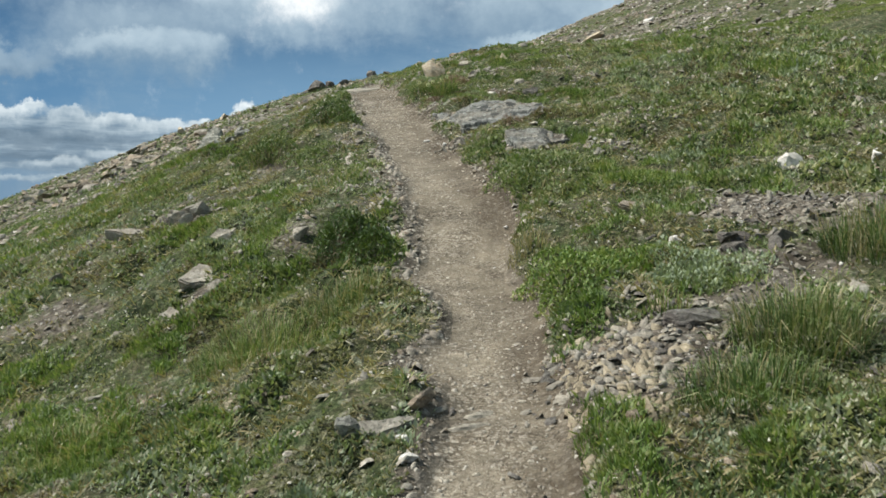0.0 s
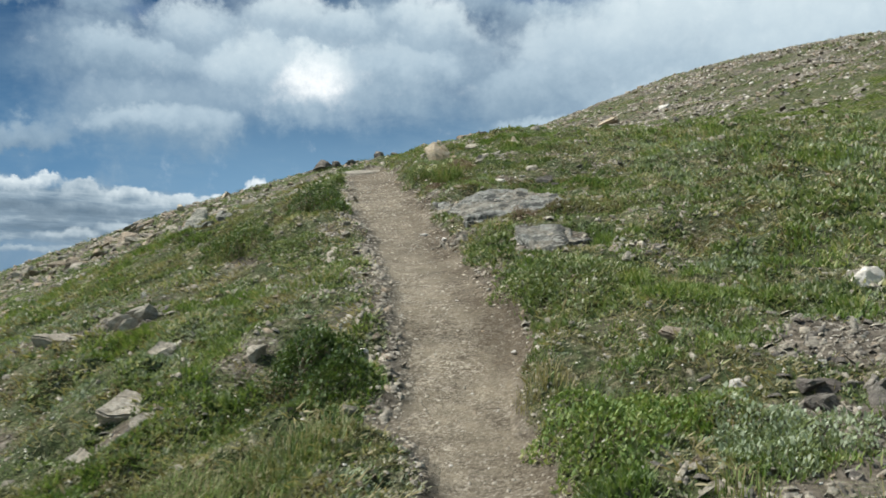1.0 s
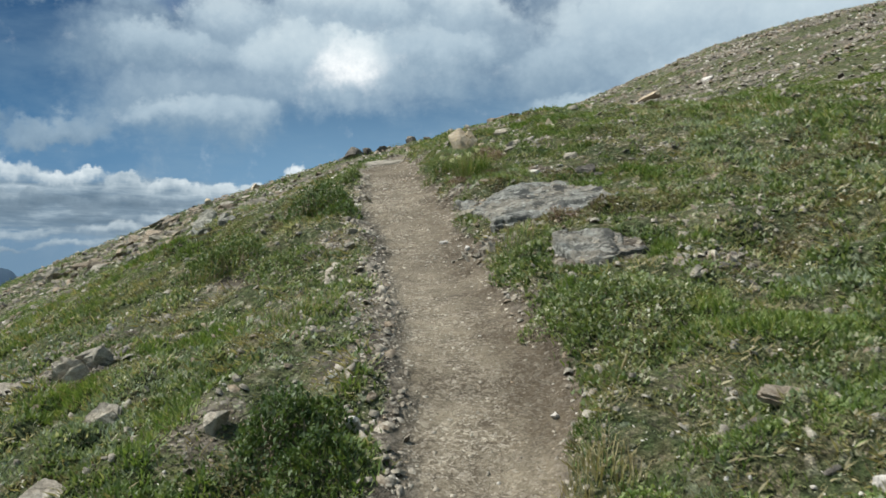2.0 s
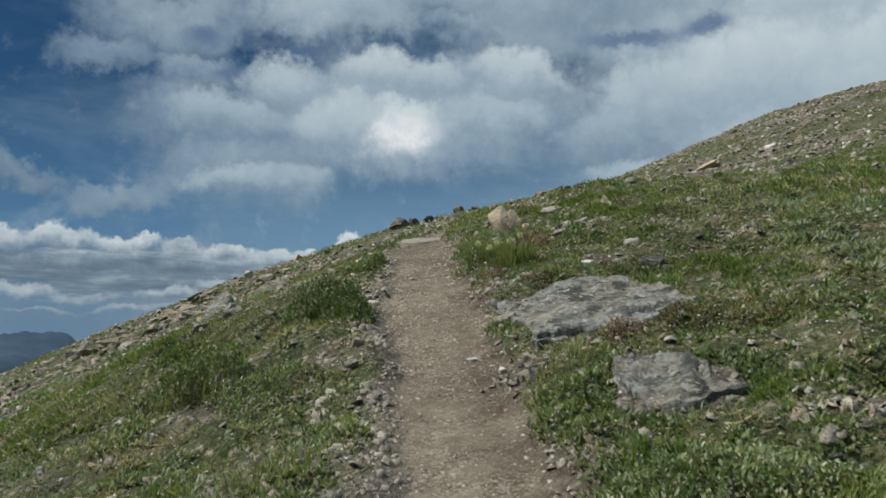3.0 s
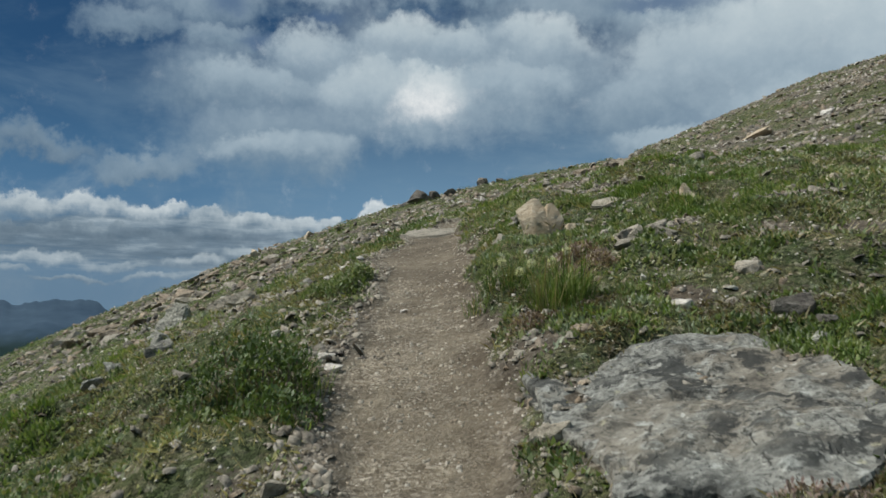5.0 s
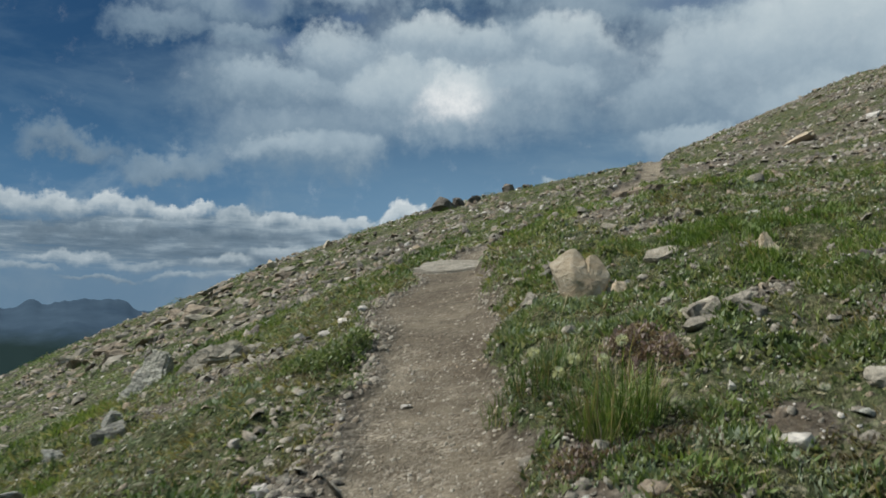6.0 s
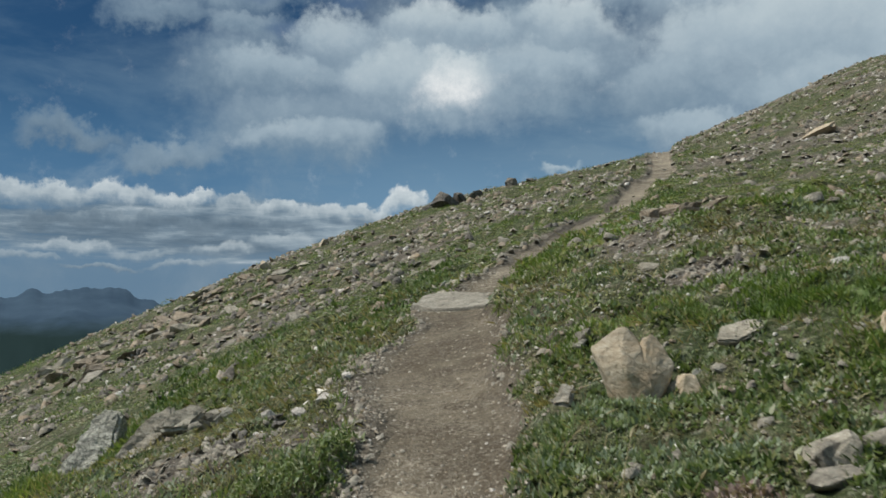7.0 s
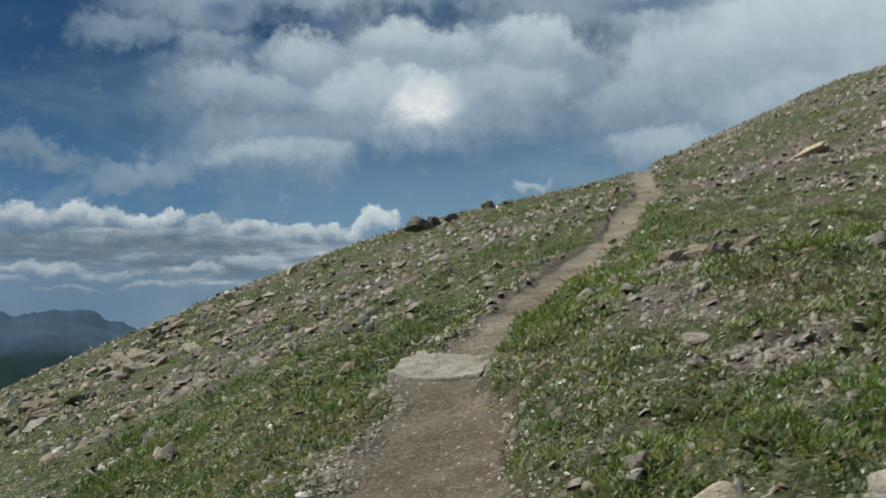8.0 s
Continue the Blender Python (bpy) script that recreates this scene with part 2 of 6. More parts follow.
shade = N.mix(murk, shade, N.ramp(N.math("ADD", N.math("MULTIPLY_ADD", N.step(az, -23.0, -15.0), 0.16, 0.27), N.math("MULTIPLY", drawn_out, 2.3)), BANK))
for rows, sway, ruffle, crisp, relief, melt, most in ((STRIPS, 2.0, 1.1, 0.5, 0.22, 0.6, 0.75), (LOW, 3.2, 1.8, 0.28, 0.30, 0.62, 0.92)):
    cover, light = heads(rows, sway, ruffle, crisp, relief, melt)
    tone = N.math("ADD", light, N.math("MULTIPLY", N.math("ADD", lumps, drawn_out), 0.34))
    shade = N.mix(N.math("MULTIPLY", cover, most), shade, N.ramp(tone, BANK))
N.add("ShaderNodeOutputWorld", {0: N.add("ShaderNodeBackground", {0: shade, 1: 1.0}).outputs[0]})

sun = new("sun", bpy.data.lights.new("sun", "SUN"))
sun.data.energy, sun.data.angle, sun.data.color = SUN_POWER, radians(0.6), (1.0, 0.97, 0.92)
sa, se = radians(SUN_AZ), radians(SUN_EL)
sun.matrix_world = look((0, 0, 60), (-math.sin(sa) * math.cos(se), -math.cos(sa) * math.cos(se), 60 - math.sin(se)))


# ---------------------------------------------------------------- materials
def material(name):
    m = bpy.data.materials.new(name)
    m.use_nodes = True
    return m, Nodes(m.node_tree)


def finish(n, colour, rough=0.9, bump=None, strength=0.4, distance=0.01, spec=0.3):
    b = n.add("ShaderNodeBsdfPrincipled", {"Base Color": colour, "Roughness": rough, "Specular IOR Level": spec})
    if bump is not None:
        n.put(b.inputs["Normal"], n.add("ShaderNodeBump", {"Height": bump, "Strength": strength, "Distance": distance}).outputs[0])
    n.add("ShaderNodeOutputMaterial", {0: b.outputs[0]})
    return b


def where(n):
    return n.add("ShaderNodeNewGeometry").outputs["Position"]


def ground_material():
    m, n = material("mountain_ground")
    p = where(n)
    turf = n.add("ShaderNodeAttribute", attribute_name="turf").outputs["Fac"]
    path = n.add("ShaderNodeAttribute", attribute_name="path").outputs["Fac"]
    moist = n.add("ShaderNodeAttribute", attribute_name="humus").outputs["Fac"]
    big, mid, fine, tiny = n.noise(p, 0.9, 4), n.noise(p, 6.0, 6, 0.62, 0.4), n.noise(p, 42.0, 5, 0.68, 0.3), n.noise(p, 170.0, 3, 0.65)
    soil = n.ramp(n.math("ADD", n.math("MULTIPLY", mid, 0.55), n.math("MULTIPLY", fine, 0.45)), [(0.33, (0.085, 0.071, 0.049)), (0.48, (0.18, 0.155, 0.11)), (0.66, (0.32, 0.28, 0.21))])
    fleck = n.ramp(tiny, [(0.30, (0.075, 0.065, 0.05)), (0.5, (0.22, 0.195, 0.15)), (0.62, (0.38, 0.345, 0.28)), (0.72, (0.60, 0.57, 0.50))])
    bare = n.mix(0.45, soil, fleck)
    rocky = n.ramp(fine, [(0.32, (0.06, 0.052, 0.04)), (0.45, (0.16, 0.142, 0.11)), (0.56, (0.30, 0.272, 0.22)), (0.68, (0.48, 0.45, 0.38))])
    bare = n.mix(0.6, bare, rocky)
    warp = n.add("ShaderNodeTexNoise", {"Vector": p, "Scale": 14.0, "Detail": 3.0}).outputs["Color"]
    moved = n.add("ShaderNodeVectorMath", {0: warp, 1: (0.07, 0.07, 0.07), 2: p}, operation="MULTIPLY_ADD").outputs[0]
    chips = n.add("ShaderNodeTexVoronoi", {"Vector": moved, "Scale": 30.0, "Randomness": 1.0})
    blocks = n.add("ShaderNodeTexVoronoi", {"Vector": moved, "Scale": 9.0, "Randomness": 1.0})
    stops = [(0.0, (0.045, 0.038, 0.030)), (0.3, (0.105, 0.090, 0.070)), (0.6, (0.20, 0.178, 0.142)), (0.85, (0.33, 0.30, 0.25)), (1.0, (0.50, 0.47, 0.41))]
    debris = n.ramp(n.add("ShaderNodeSeparateColor", {0: chips.outputs["Color"]}).outputs[0], stops)
    debris = n.mix(n.math("MULTIPLY", n.step(big, 0.4, 0.6), 0.6), debris, n.ramp(n.add("ShaderNodeSeparateColor", {0: blocks.outputs["Color"]}).outputs[1], stops))
    gaps = n.step(chips.outputs["Distance"], 0.25, 0.75)
    debris = n.mix(n.math("MULTIPLY", gaps, 0.65), debris, (0.06, 0.05, 0.038))
    bare = n.mix(0.72, bare, debris)
    worn = n.step(n.noise(p, 2.3, 4, 0.6), 0.38, 0.64)
    dust = n.mix(n.math("MULTIPLY", worn, 0.7), n.mix(0.45, soil, fleck), n.mix(n.step(tiny, 0.35, 0.7), (0.27, 0.235, 0.170), (0.40, 0.36, 0.275)))
    grit = n.add("ShaderNodeTexVoronoi", {"Vector": moved, "Scale": 95.0, "Randomness": 1.0})
    grains = [(0.0, (0.050, 0.040, 0.029)), (0.3, (0.120, 0.098, 0.071)), (0.55, (0.215, 0.188, 0.144)), (0.8, (0.34, 0.306, 0.242)), (1.0, (0.56, 0.52, 0.44))]
    gravel = n.mix(0.22, n.ramp(n.add("ShaderNodeSeparateColor", {0: grit.outputs["Color"]}).outputs[0], grains), n.ramp(n.add("ShaderNodeSeparateColor", {0: chips.outputs["Color"]}).outputs[2], grains))
    dust = n.mix(n.math("MULTIPLY_ADD", n.step(n.noise(p, 3.5, 5, 0.65), 0.40, 0.60), 0.5, 0.26), n.mix(0.3, dust, (0.292, 0.254, 0.190)), gravel)
    trodden = n.ramp(n.math("ADD", n.math("MULTIPLY", n.noise(p, 1.5, 6, 0.65, 0.5), 0.65), n.math("MULTIPLY", n.noise(p, 9.0, 5, 0.65, 0.3), 0.35)), [(0.36, (0.56, 0.54, 0.51)), (0.48, (0.90, 0.88, 0.85)), (0.56, (1.12, 1.10, 1.06)), (0.66, (1.48, 1.46, 1.40))])
    dust = n.mix(1.0, dust, trodden, "MULTIPLY")
    bare = n.mix(path, bare, dust)
    earth = n.ramp(n.math("ADD", n.math("MULTIPLY", fine, 0.5), n.math("MULTIPLY", tiny, 0.5)), [(0.34, (0.032, 0.024, 0.016)), (0.52, (0.082, 0.062, 0.039)), (0.68, (0.185, 0.150, 0.100))])
    bare = n.mix(n.math("MULTIPLY", moist, 0.85), bare, n.mix(0.25, earth, gravel))
    moss = n.ramp(fine, [(0.32, (0.029, 0.033, 0.017)), (0.46, (0.066, 0.074, 0.038)), (0.56, (0.122, 0.130, 0.072)), (0.68, (0.26, 0.245, 0.172))])
    dry = n.ramp(fine, [(0.32, (0.040, 0.033, 0.022)), (0.5, (0.108, 0.090, 0.062)), (0.66, (0.29, 0.26, 0.20))])
    moss = n.mix(n.math("MULTIPLY", n.step(mid, 0.42, 0.64), 0.7), moss, dry)
    tufts = n.ramp(n.add("ShaderNodeSeparateColor", {0: chips.outputs["Color"]}).outputs[1], [(0.0, (0.034, 0.042, 0.020)), (0.25, (0.080, 0.102, 0.045)), (0.55, (0.135, 0.158, 0.078)), (0.72, (0.175, 0.160, 0.115)), (0.84, (0.25, 0.23, 0.178)), (0.93, (0.37, 0.345, 0.28)), (1.0, (0.58, 0.555, 0.49))])
    tufts = n.mix(n.math("MULTIPLY", gaps, 0.6), tufts, (0.035, 0.036, 0.020))
    moss = n.mix(0.5, moss, tufts)
    mottle = n.ramp(n.math("ADD", n.math("MULTIPLY", n.noise(p, 2.4, 6, 0.68, 0.5), 0.6), n.math("MULTIPLY", n.noise(p, 8.0, 5, 0.65), 0.4)), [(0.36, (0.30, 0.38, 0.29)), (0.46, (0.60, 0.72, 0.56)), (0.54, (0.86, 0.86, 0.76)), (0.64, (1.30, 1.20, 1.08))])
    moss = n.mix(1.0, moss, mottle, "MULTIPLY")
    moss = n.mix(1.0, moss, n.ramp(tiny, [(0.34, (0.45, 0.45, 0.45)), (0.5, (1.0, 1.0, 1.0)), (0.66, (1.9, 1.8, 1.7))]), "MULTIPLY")
    heavy = n.ramp(n.noise(p, 3.2, 6, 0.7, 0.6), [(0.36, (0.50, 0.48, 0.46)), (0.50, (0.80, 0.79, 0.78)), (0.64, (1.15, 1.12, 1.08))])
    bare = n.mix(n.math("MULTIPLY_ADD", path, -0.7, 1.0), bare, n.mix(1.0, bare, heavy, "MULTIPLY"))
    frayed = n.step(n.math("ADD", turf, n.math("MULTIPLY", n.math("SUBTRACT", n.math("ADD", n.math("MULTIPLY", fine, 0.5), n.math("MULTIPLY", mid, 0.5)), 0.5), 2.0)), 0.25, 0.5)
    height = n.math("ADD", n.math("MULTIPLY", tiny, 0.35), n.math("ADD", fine, n.math("ADD", n.math("MULTIPLY", mid, 0.6), n.math("MULTIPLY", chips.outputs["Distance"], n.math("MULTIPLY_ADD", path, 0.6, -0.7)))))
    knolls = n.math("MULTIPLY", n.math("ADD", n.noise(p, 3.6, 5, 0.62, 0.4), n.math("MULTIPLY", n.noise(p, 10.0, 4, 0.6), 0.5)), n.math("MULTIPLY_ADD", path, -4.0, 4.2))
    finish(n, n.mix(frayed, bare, moss), 0.95, n.math("ADD", height, knolls), 0.7, 0.03, 0.12)
    return m


def rock_material(name, dark, main, pale, lichen=0.35, rust=0.0, grain=9.0):
    """Rough schist with blotches of lichen; each stone has its own tint."""
    m, n = material(name)
    p = n.add("ShaderNodeVectorMath", {0: where(n), 1: (1.0, 1.0, 1.6)}, operation="MULTIPLY").outputs[0]
    shift = n.add("ShaderNodeObjectInfo").outputs["Random"]
    island = n.add("ShaderNodeNewGeometry").outputs["Random Per Island"]
    a, b, c2, d = n.noise(p, grain, 6, 0.7, 0.1), n.noise(p, grain * 6, 5, 0.72), n.noise(p, grain * 0.45, 4, 0.6, 0.3), n.noise(p, grain * 20, 3, 0.6)
    col = n.ramp(n.math("ADD", n.math("MULTIPLY", a, 0.6), n.math("MULTIPLY", b, 0.4)), [(0.36, dark), (0.5, main), (0.64, pale)])
    col = n.mix(n.math("MULTIPLY", n.step(d, 0.55, 0.72), 0.45), col, pale)
    col = n.mix(n.math("MULTIPLY", n.step(d, 0.45, 0.3), 0.55), col, dark)
    warp = n.add("ShaderNodeTexNoise", {"Vector": p, "Scale": grain * 6.0, "Detail": 5.0, "Roughness": 0.75}).outputs["Color"]
    wobble = n.add("ShaderNodeVectorMath", {0: warp, 1: (0.055, 0.055, 0.055), 2: p}, operation="MULTIPLY_ADD")
    patch = n.add("ShaderNodeTexVoronoi", {"Vector": wobble.outputs[0], "Scale": grain * 7.0, "Randomness": 1.0})
    pick = n.add("ShaderNodeSeparateColor", {0: patch.outputs["Color"]}).outputs[0]
    blotch = n.ramp(pick, [(0.0, (0.10, 0.105, 0.098)), (0.3, main), (0.6, (0.40, 0.41, 0.36)), (0.85, (0.52, 0.53, 0.47)), (1.0, (0.40, 0.39, 0.25))])
    spots = n.step(n.noise(p, grain * 2.8, 7, 0.8), 0.49, 0.56)
    broad = n.step(n.noise(p, grain * 0.9, 6, 0.75), 0.48, 0.56)
    cells = n.add("ShaderNodeTexVoronoi", {"Vector": wobble.outputs[0], "Scale": grain * 2.6, "Randomness": 1.0})
    large = n.ramp(n.add("ShaderNodeSeparateColor", {0: cells.outputs["Color"]}).outputs[1], [(0.0, (0.08, 0.083, 0.076)), (0.35, main), (0.7, (0.44, 0.45, 0.40)), (1.0, (0.66, 0.67, 0.61))])
    crust = n.mix(n.math("MULTIPLY", broad, 0.55), n.mix(0.5, large, n.mix(0.5, blotch, col)), (0.17, 0.175, 0.16))
    crust = n.mix(n.math("MULTIPLY", spots, 0.85), crust, (0.54, 0.55, 0.49))
    pepper = n.step(n.noise(p, grain * 4.5, 6, 0.8), 0.54, 0.60)
    zone = n.step(n.noise(p, grain * 0.32, 5, 0.7, 0.1), 0.44, 0.58)
    crust = n.mix(n.math("MULTIPLY", zone, 0.6), crust, n.mix(n.step(b, 0.4, 0.62), (0.13, 0.135, 0.115), (0.30, 0.30, 0.25)))
    crust = n.mix(n.math("MULTIPLY", pepper, 0.85), crust, (0.085, 0.088, 0.082))
    col = n.mix(n.math("MULTIPLY", n.step(c2, 0.25, 0.55), lichen), col, crust)
    if rust:
        col = n.mix(n.math("MULTIPLY", n.step(n.noise(p, grain * 0.6, 4), 0.42, 0.62), rust), col, (0.42, 0.27, 0.13))
    tint = n.math("ADD", n.math("MULTIPLY", shift, 0.35), n.math("MULTIPLY", island, 0.35))
    col = n.mix(1.0, col, n.ramp(tint, [(0.0, (0.72, 0.69, 0.65)), (0.35, (1.0, 0.98, 0.94)), (0.7, (1.25, 1.18, 1.06))]), "MULTIPLY")
    height = n.math("ADD", a, n.math("ADD", n.math("MULTIPLY", b, 0.7), n.math("MULTIPLY", d, 0.3)))
    cracks = n.add("ShaderNodeTexVoronoi", {"Vector": wobble.outputs[0], "Scale": grain * 0.9, "Randomness": 1.0}, feature="DISTANCE_TO_EDGE").outputs["Distance"]
    seam = n.step(cracks, 0.035, 0.0)
    col = n.mix(n.math("MULTIPLY", seam, 0.12 + 0.2 * lichen), col, dark)
    height = n.math("SUBTRACT", height, n.math("MULTIPLY", seam, 0.2))
    finish(n, col, 0.9, height, 0.8, 0.014, 0.2)
    return m


def slab_material():
    """Smooth old schist under a patchwork of grey, white and black lichen."""
    m, n = material("lichen_covered_bedrock")
    p = where(n)
    a, b, c = n.noise(p, 7.0, 7, 0.68, 0.3), n.noise(p, 38.0, 5, 0.7), n.noise(p, 2.2, 5, 0.6, 0.2)
    warp = n.add("ShaderNodeTexNoise", {"Vector": p, "Scale": 40.0, "Detail": 5.0, "Roughness": 0.7}).outputs["Color"]
    moved = n.add("ShaderNodeVectorMath", {0: warp, 1: (0.05, 0.05, 0.05), 2: p}, operation="MULTIPLY_ADD").outputs[0]
    col = n.ramp(n.math("ADD", n.math("MULTIPLY", a, 0.6), n.math("MULTIPLY", b, 0.4)), [(0.34, (0.085, 0.078, 0.064)), (0.47, (0.185, 0.170, 0.136)), (0.56, (0.262, 0.242, 0.195)), (0.68, (0.38, 0.36, 0.30))])
    film = n.step(n.math("ADD", n.math("MULTIPLY", c, 0.6), n.math("MULTIPLY", a, 0.4)), 0.44, 0.56)
    col = n.mix(n.math("MULTIPLY", film, 0.55), col, n.mix(n.step(b, 0.38, 0.62), (0.125, 0.140, 0.132), (0.300, 0.322, 0.300)))
    for scale, most, share, tint in ((13.0, 0.40, 0.80, (0.38, 0.395, 0.36)), (34.0, 0.36, 0.80, (0.50, 0.505, 0.45)), (22.0, 0.32, 0.90, (0.40, 0.385, 0.25))):
        cells = n.add("ShaderNodeTexVoronoi", {"Vector": moved, "Scale": scale, "Randomness": 1.0})
        pick = n.add("ShaderNodeSeparateColor", {0: cells.outputs["Color"]}).outputs[0]
        crust = n.math("MULTIPLY", n.step(cells.outputs["Distance"], most + 0.08, most - 0.10), n.step(pick, share, share + 0.02))
        col = n.mix(n.math("MULTIPLY", crust, n.math("MULTIPLY_ADD", n.step(b, 0.38, 0.60), 0.6, 0.1)), col, tint)
    black = n.math("MULTIPLY", n.step(n.noise(p, 8.0, 8, 0.76, 0.2), 0.50, 0.555), n.step(n.noise(p, 1.6, 4, 0.6), 0.36, 0.52))
    specks = n.step(n.noise(p, 70.0, 4, 0.7), 0.57, 0.63)
    dark = n.math("MAXIMUM", n.math("MULTIPLY", black, 0.9), n.math("MULTIPLY", specks, 0.7))
    col = n.mix(dark, col, (0.038, 0.040, 0.037))
    cracks = n.add("ShaderNodeTexVoronoi", {"Vector": n.add("ShaderNodeVectorMath", {0: moved, 1: (1.0, 0.45, 1.0)}, operation="MULTIPLY").outputs[0], "Scale": 2.6, "Randomness": 1.0}, feature="DISTANCE_TO_EDGE").outputs["Distance"]
    seam = n.math("MULTIPLY", n.step(cracks, 0.012, 0.0), n.step(a, 0.50, 0.60))
    col = n.mix(n.math("MULTIPLY", seam, 0.55), col, (0.035, 0.031, 0.026))
    height = n.math("SUBTRACT", n.math("ADD", n.math("MULTIPLY", a, 1.4), n.math("MULTIPLY", b, 0.6)), n.math("ADD", seam, n.math("MULTIPLY", dark, 0.15)))
    finish(n, col, 0.92, height, 0.9, 0.014, 0.2)
    return m


def leaf_material(name, stops, sheen=0.3, through=0.27):
    m, n = material(name)
    island = n.add("ShaderNodeNewGeometry").outputs["Random Per Island"]
    patch = n.math("ADD", n.math("MULTIPLY", n.noise(where(n), 0.9, 3, 0.6), 0.5), n.math("MULTIPLY", n.noise(where(n), 4.5, 3, 0.6), 0.5))
    f = n.math("ADD", n.math("MULTIPLY", island, 0.72), n.math("MULTIPLY", n.math("SUBTRACT", patch, 0.39), 1.7), clamp=True)
    col = n.mix(1.0, n.ramp(f, stops), (1.09, 1.12, 1.09), "MULTIPLY")
    b = n.add("ShaderNodeBsdfPrincipled", {"Base Color": col, "Roughness": 0.55, "Specular IOR Level": sheen})
    t = n.add("ShaderNodeBsdfTranslucent", {0: n.mix(1.0, col, (1.15, 1.2, 0.6), "MULTIPLY")})
    n.add("ShaderNodeOutputMaterial", {0: n.add("ShaderNodeMixShader", {0: through, 1: b.outputs[0], 2: t.outputs[0]}).outputs[0]})
    return m


M_GROUND = ground_material()
M_SCHIST = rock_material("grey_schist", (0.12, 0.108, 0.088), (0.31, 0.285, 0.235), (0.52, 0.49, 0.42), 0.25)
M_SLAB = slab_material()
M_LICHEN = rock_material("lichened_schist", (0.085, 0.09, 0.085), (0.27, 0.275, 0.25), (0.50, 0.50, 0.45), 0.95, 0.0, 9.0)
M_BROWN = rock_material("brown_schist", (0.095, 0.074, 0.054), (0.26, 0.212, 0.158), (0.43, 0.375, 0.30), 0.2, 0.08)
M_TAN = rock_material("tan_quartzite", (0.31, 0.25, 0.17), (0.48, 0.415, 0.31), (0.62, 0.57, 0.47), 0.12, 0.3, 6.0)
M_GRAVEL = rock_material("pale_gravel", (0.20, 0.175, 0.14), (0.41, 0.375, 0.31), (0.62, 0.59, 0.52), 0.1)
M_WHITE = rock_material("white_quartz", (0.42, 0.40, 0.36), (0.68, 0.66, 0.62), (0.80, 0.79, 0.76), 0.05, 0.1)
M_CLAY = rock_material("crumbling_clay", (0.20, 0.17, 0.115), (0.37, 0.325, 0.235), (0.50, 0.455, 0.35), 0.02, 0.05, 14.0)
M_DARK = rock_material("dark_schist", (0.035, 0.031, 0.029), (0.10, 0.088, 0.08), (0.22, 0.20, 0.18), 0.3)
M_LEAF = leaf_material("tundra_leaves", [(0.0, (0.036, 0.052, 0.022)), (0.22, (0.080, 0.116, 0.044)), (0.48, (0.140, 0.186, 0.074)), (0.7, (0.215, 0.248, 0.130)), (0.86, (0.320, 0.318, 0.215)), (1.0, (0.50, 0.47, 0.37))])
M_OLIVE = leaf_material("olive_leaves", [(0.0, (0.086, 0.090, 0.048)), (0.4, (0.170, 0.172, 0.100)), (0.7, (0.262, 0.246, 0.162)), (1.0, (0.42, 0.385, 0.285))])
M_BROWNLEAF = leaf_material("withered_leaves", [(0.0, (0.060, 0.046, 0.032)), (0.4, (0.125, 0.098, 0.066)), (0.75, (0.215, 0.178, 0.125)), (1.0, (0.36, 0.32, 0.25))])
M_GREY = leaf_material("silvery_leaves", [(0.0, (0.10, 0.13, 0.075)), (0.5, (0.20, 0.24, 0.15)), (1.0, (0.36, 0.39, 0.29))])
M_GRASS = leaf_material("green_grass", [(0.0, (0.052, 0.092, 0.022)), (0.4, (0.122, 0.184, 0.048)), (0.75, (0.210, 0.258, 0.088)), (1.0, (0.350, 0.340, 0.165))])
M_SEDGE = leaf_material("green_sedge", [(0.0, (0.030, 0.056, 0.016)), (0.4, (0.075, 0.122, 0.034)), (0.75, (0.140, 0.188, 0.064)), (1.0, (0.30, 0.29, 0.15))])
M_DARKLEAF = leaf_material("dwarf_willow_leaves", [(0.0, (0.026, 0.046, 0.016)), (0.5, (0.062, 0.100, 0.032)), (0.85, (0.115, 0.155, 0.056)), (1.0, (0.21, 0.22, 0.11))])
M_STRAW = leaf_material("dry_straw", [(0.0, (0.17, 0.135, 0.062)), (0.6, (0.30, 0.25, 0.135)), (1.0, (0.43, 0.38, 0.25))])
M_PURPLE = leaf_material("purple_leaves", [(0.0, (0.10, 0.062, 0.056)), (0.6, (0.21, 0.145, 0.130)), (1.0, (0.40, 0.33, 0.29))])
M_PETAL = leaf_material("cream_petals", [(0.0, (0.55, 0.53, 0.43)), (1.0, (0.78, 0.76, 0.68))])

# ---------------------------------------------------------------- the hillside as a formula
HILL = [2.2834, 2.9538, -0.4822, -0.8776, 0.5060, 0.2491, -0.1085, 0.8489, 0.1781, 0.0599, -0.1871, -0.0191, 0.0410, -1.0624, -0.5180, 0.6453, 0.1104, -0.0713, 0.6796, -0.1576, 0.0162, 0.0037, 0.2943, 0.0152, -0.0740, -0.0606, 0.0306, -0.0288]
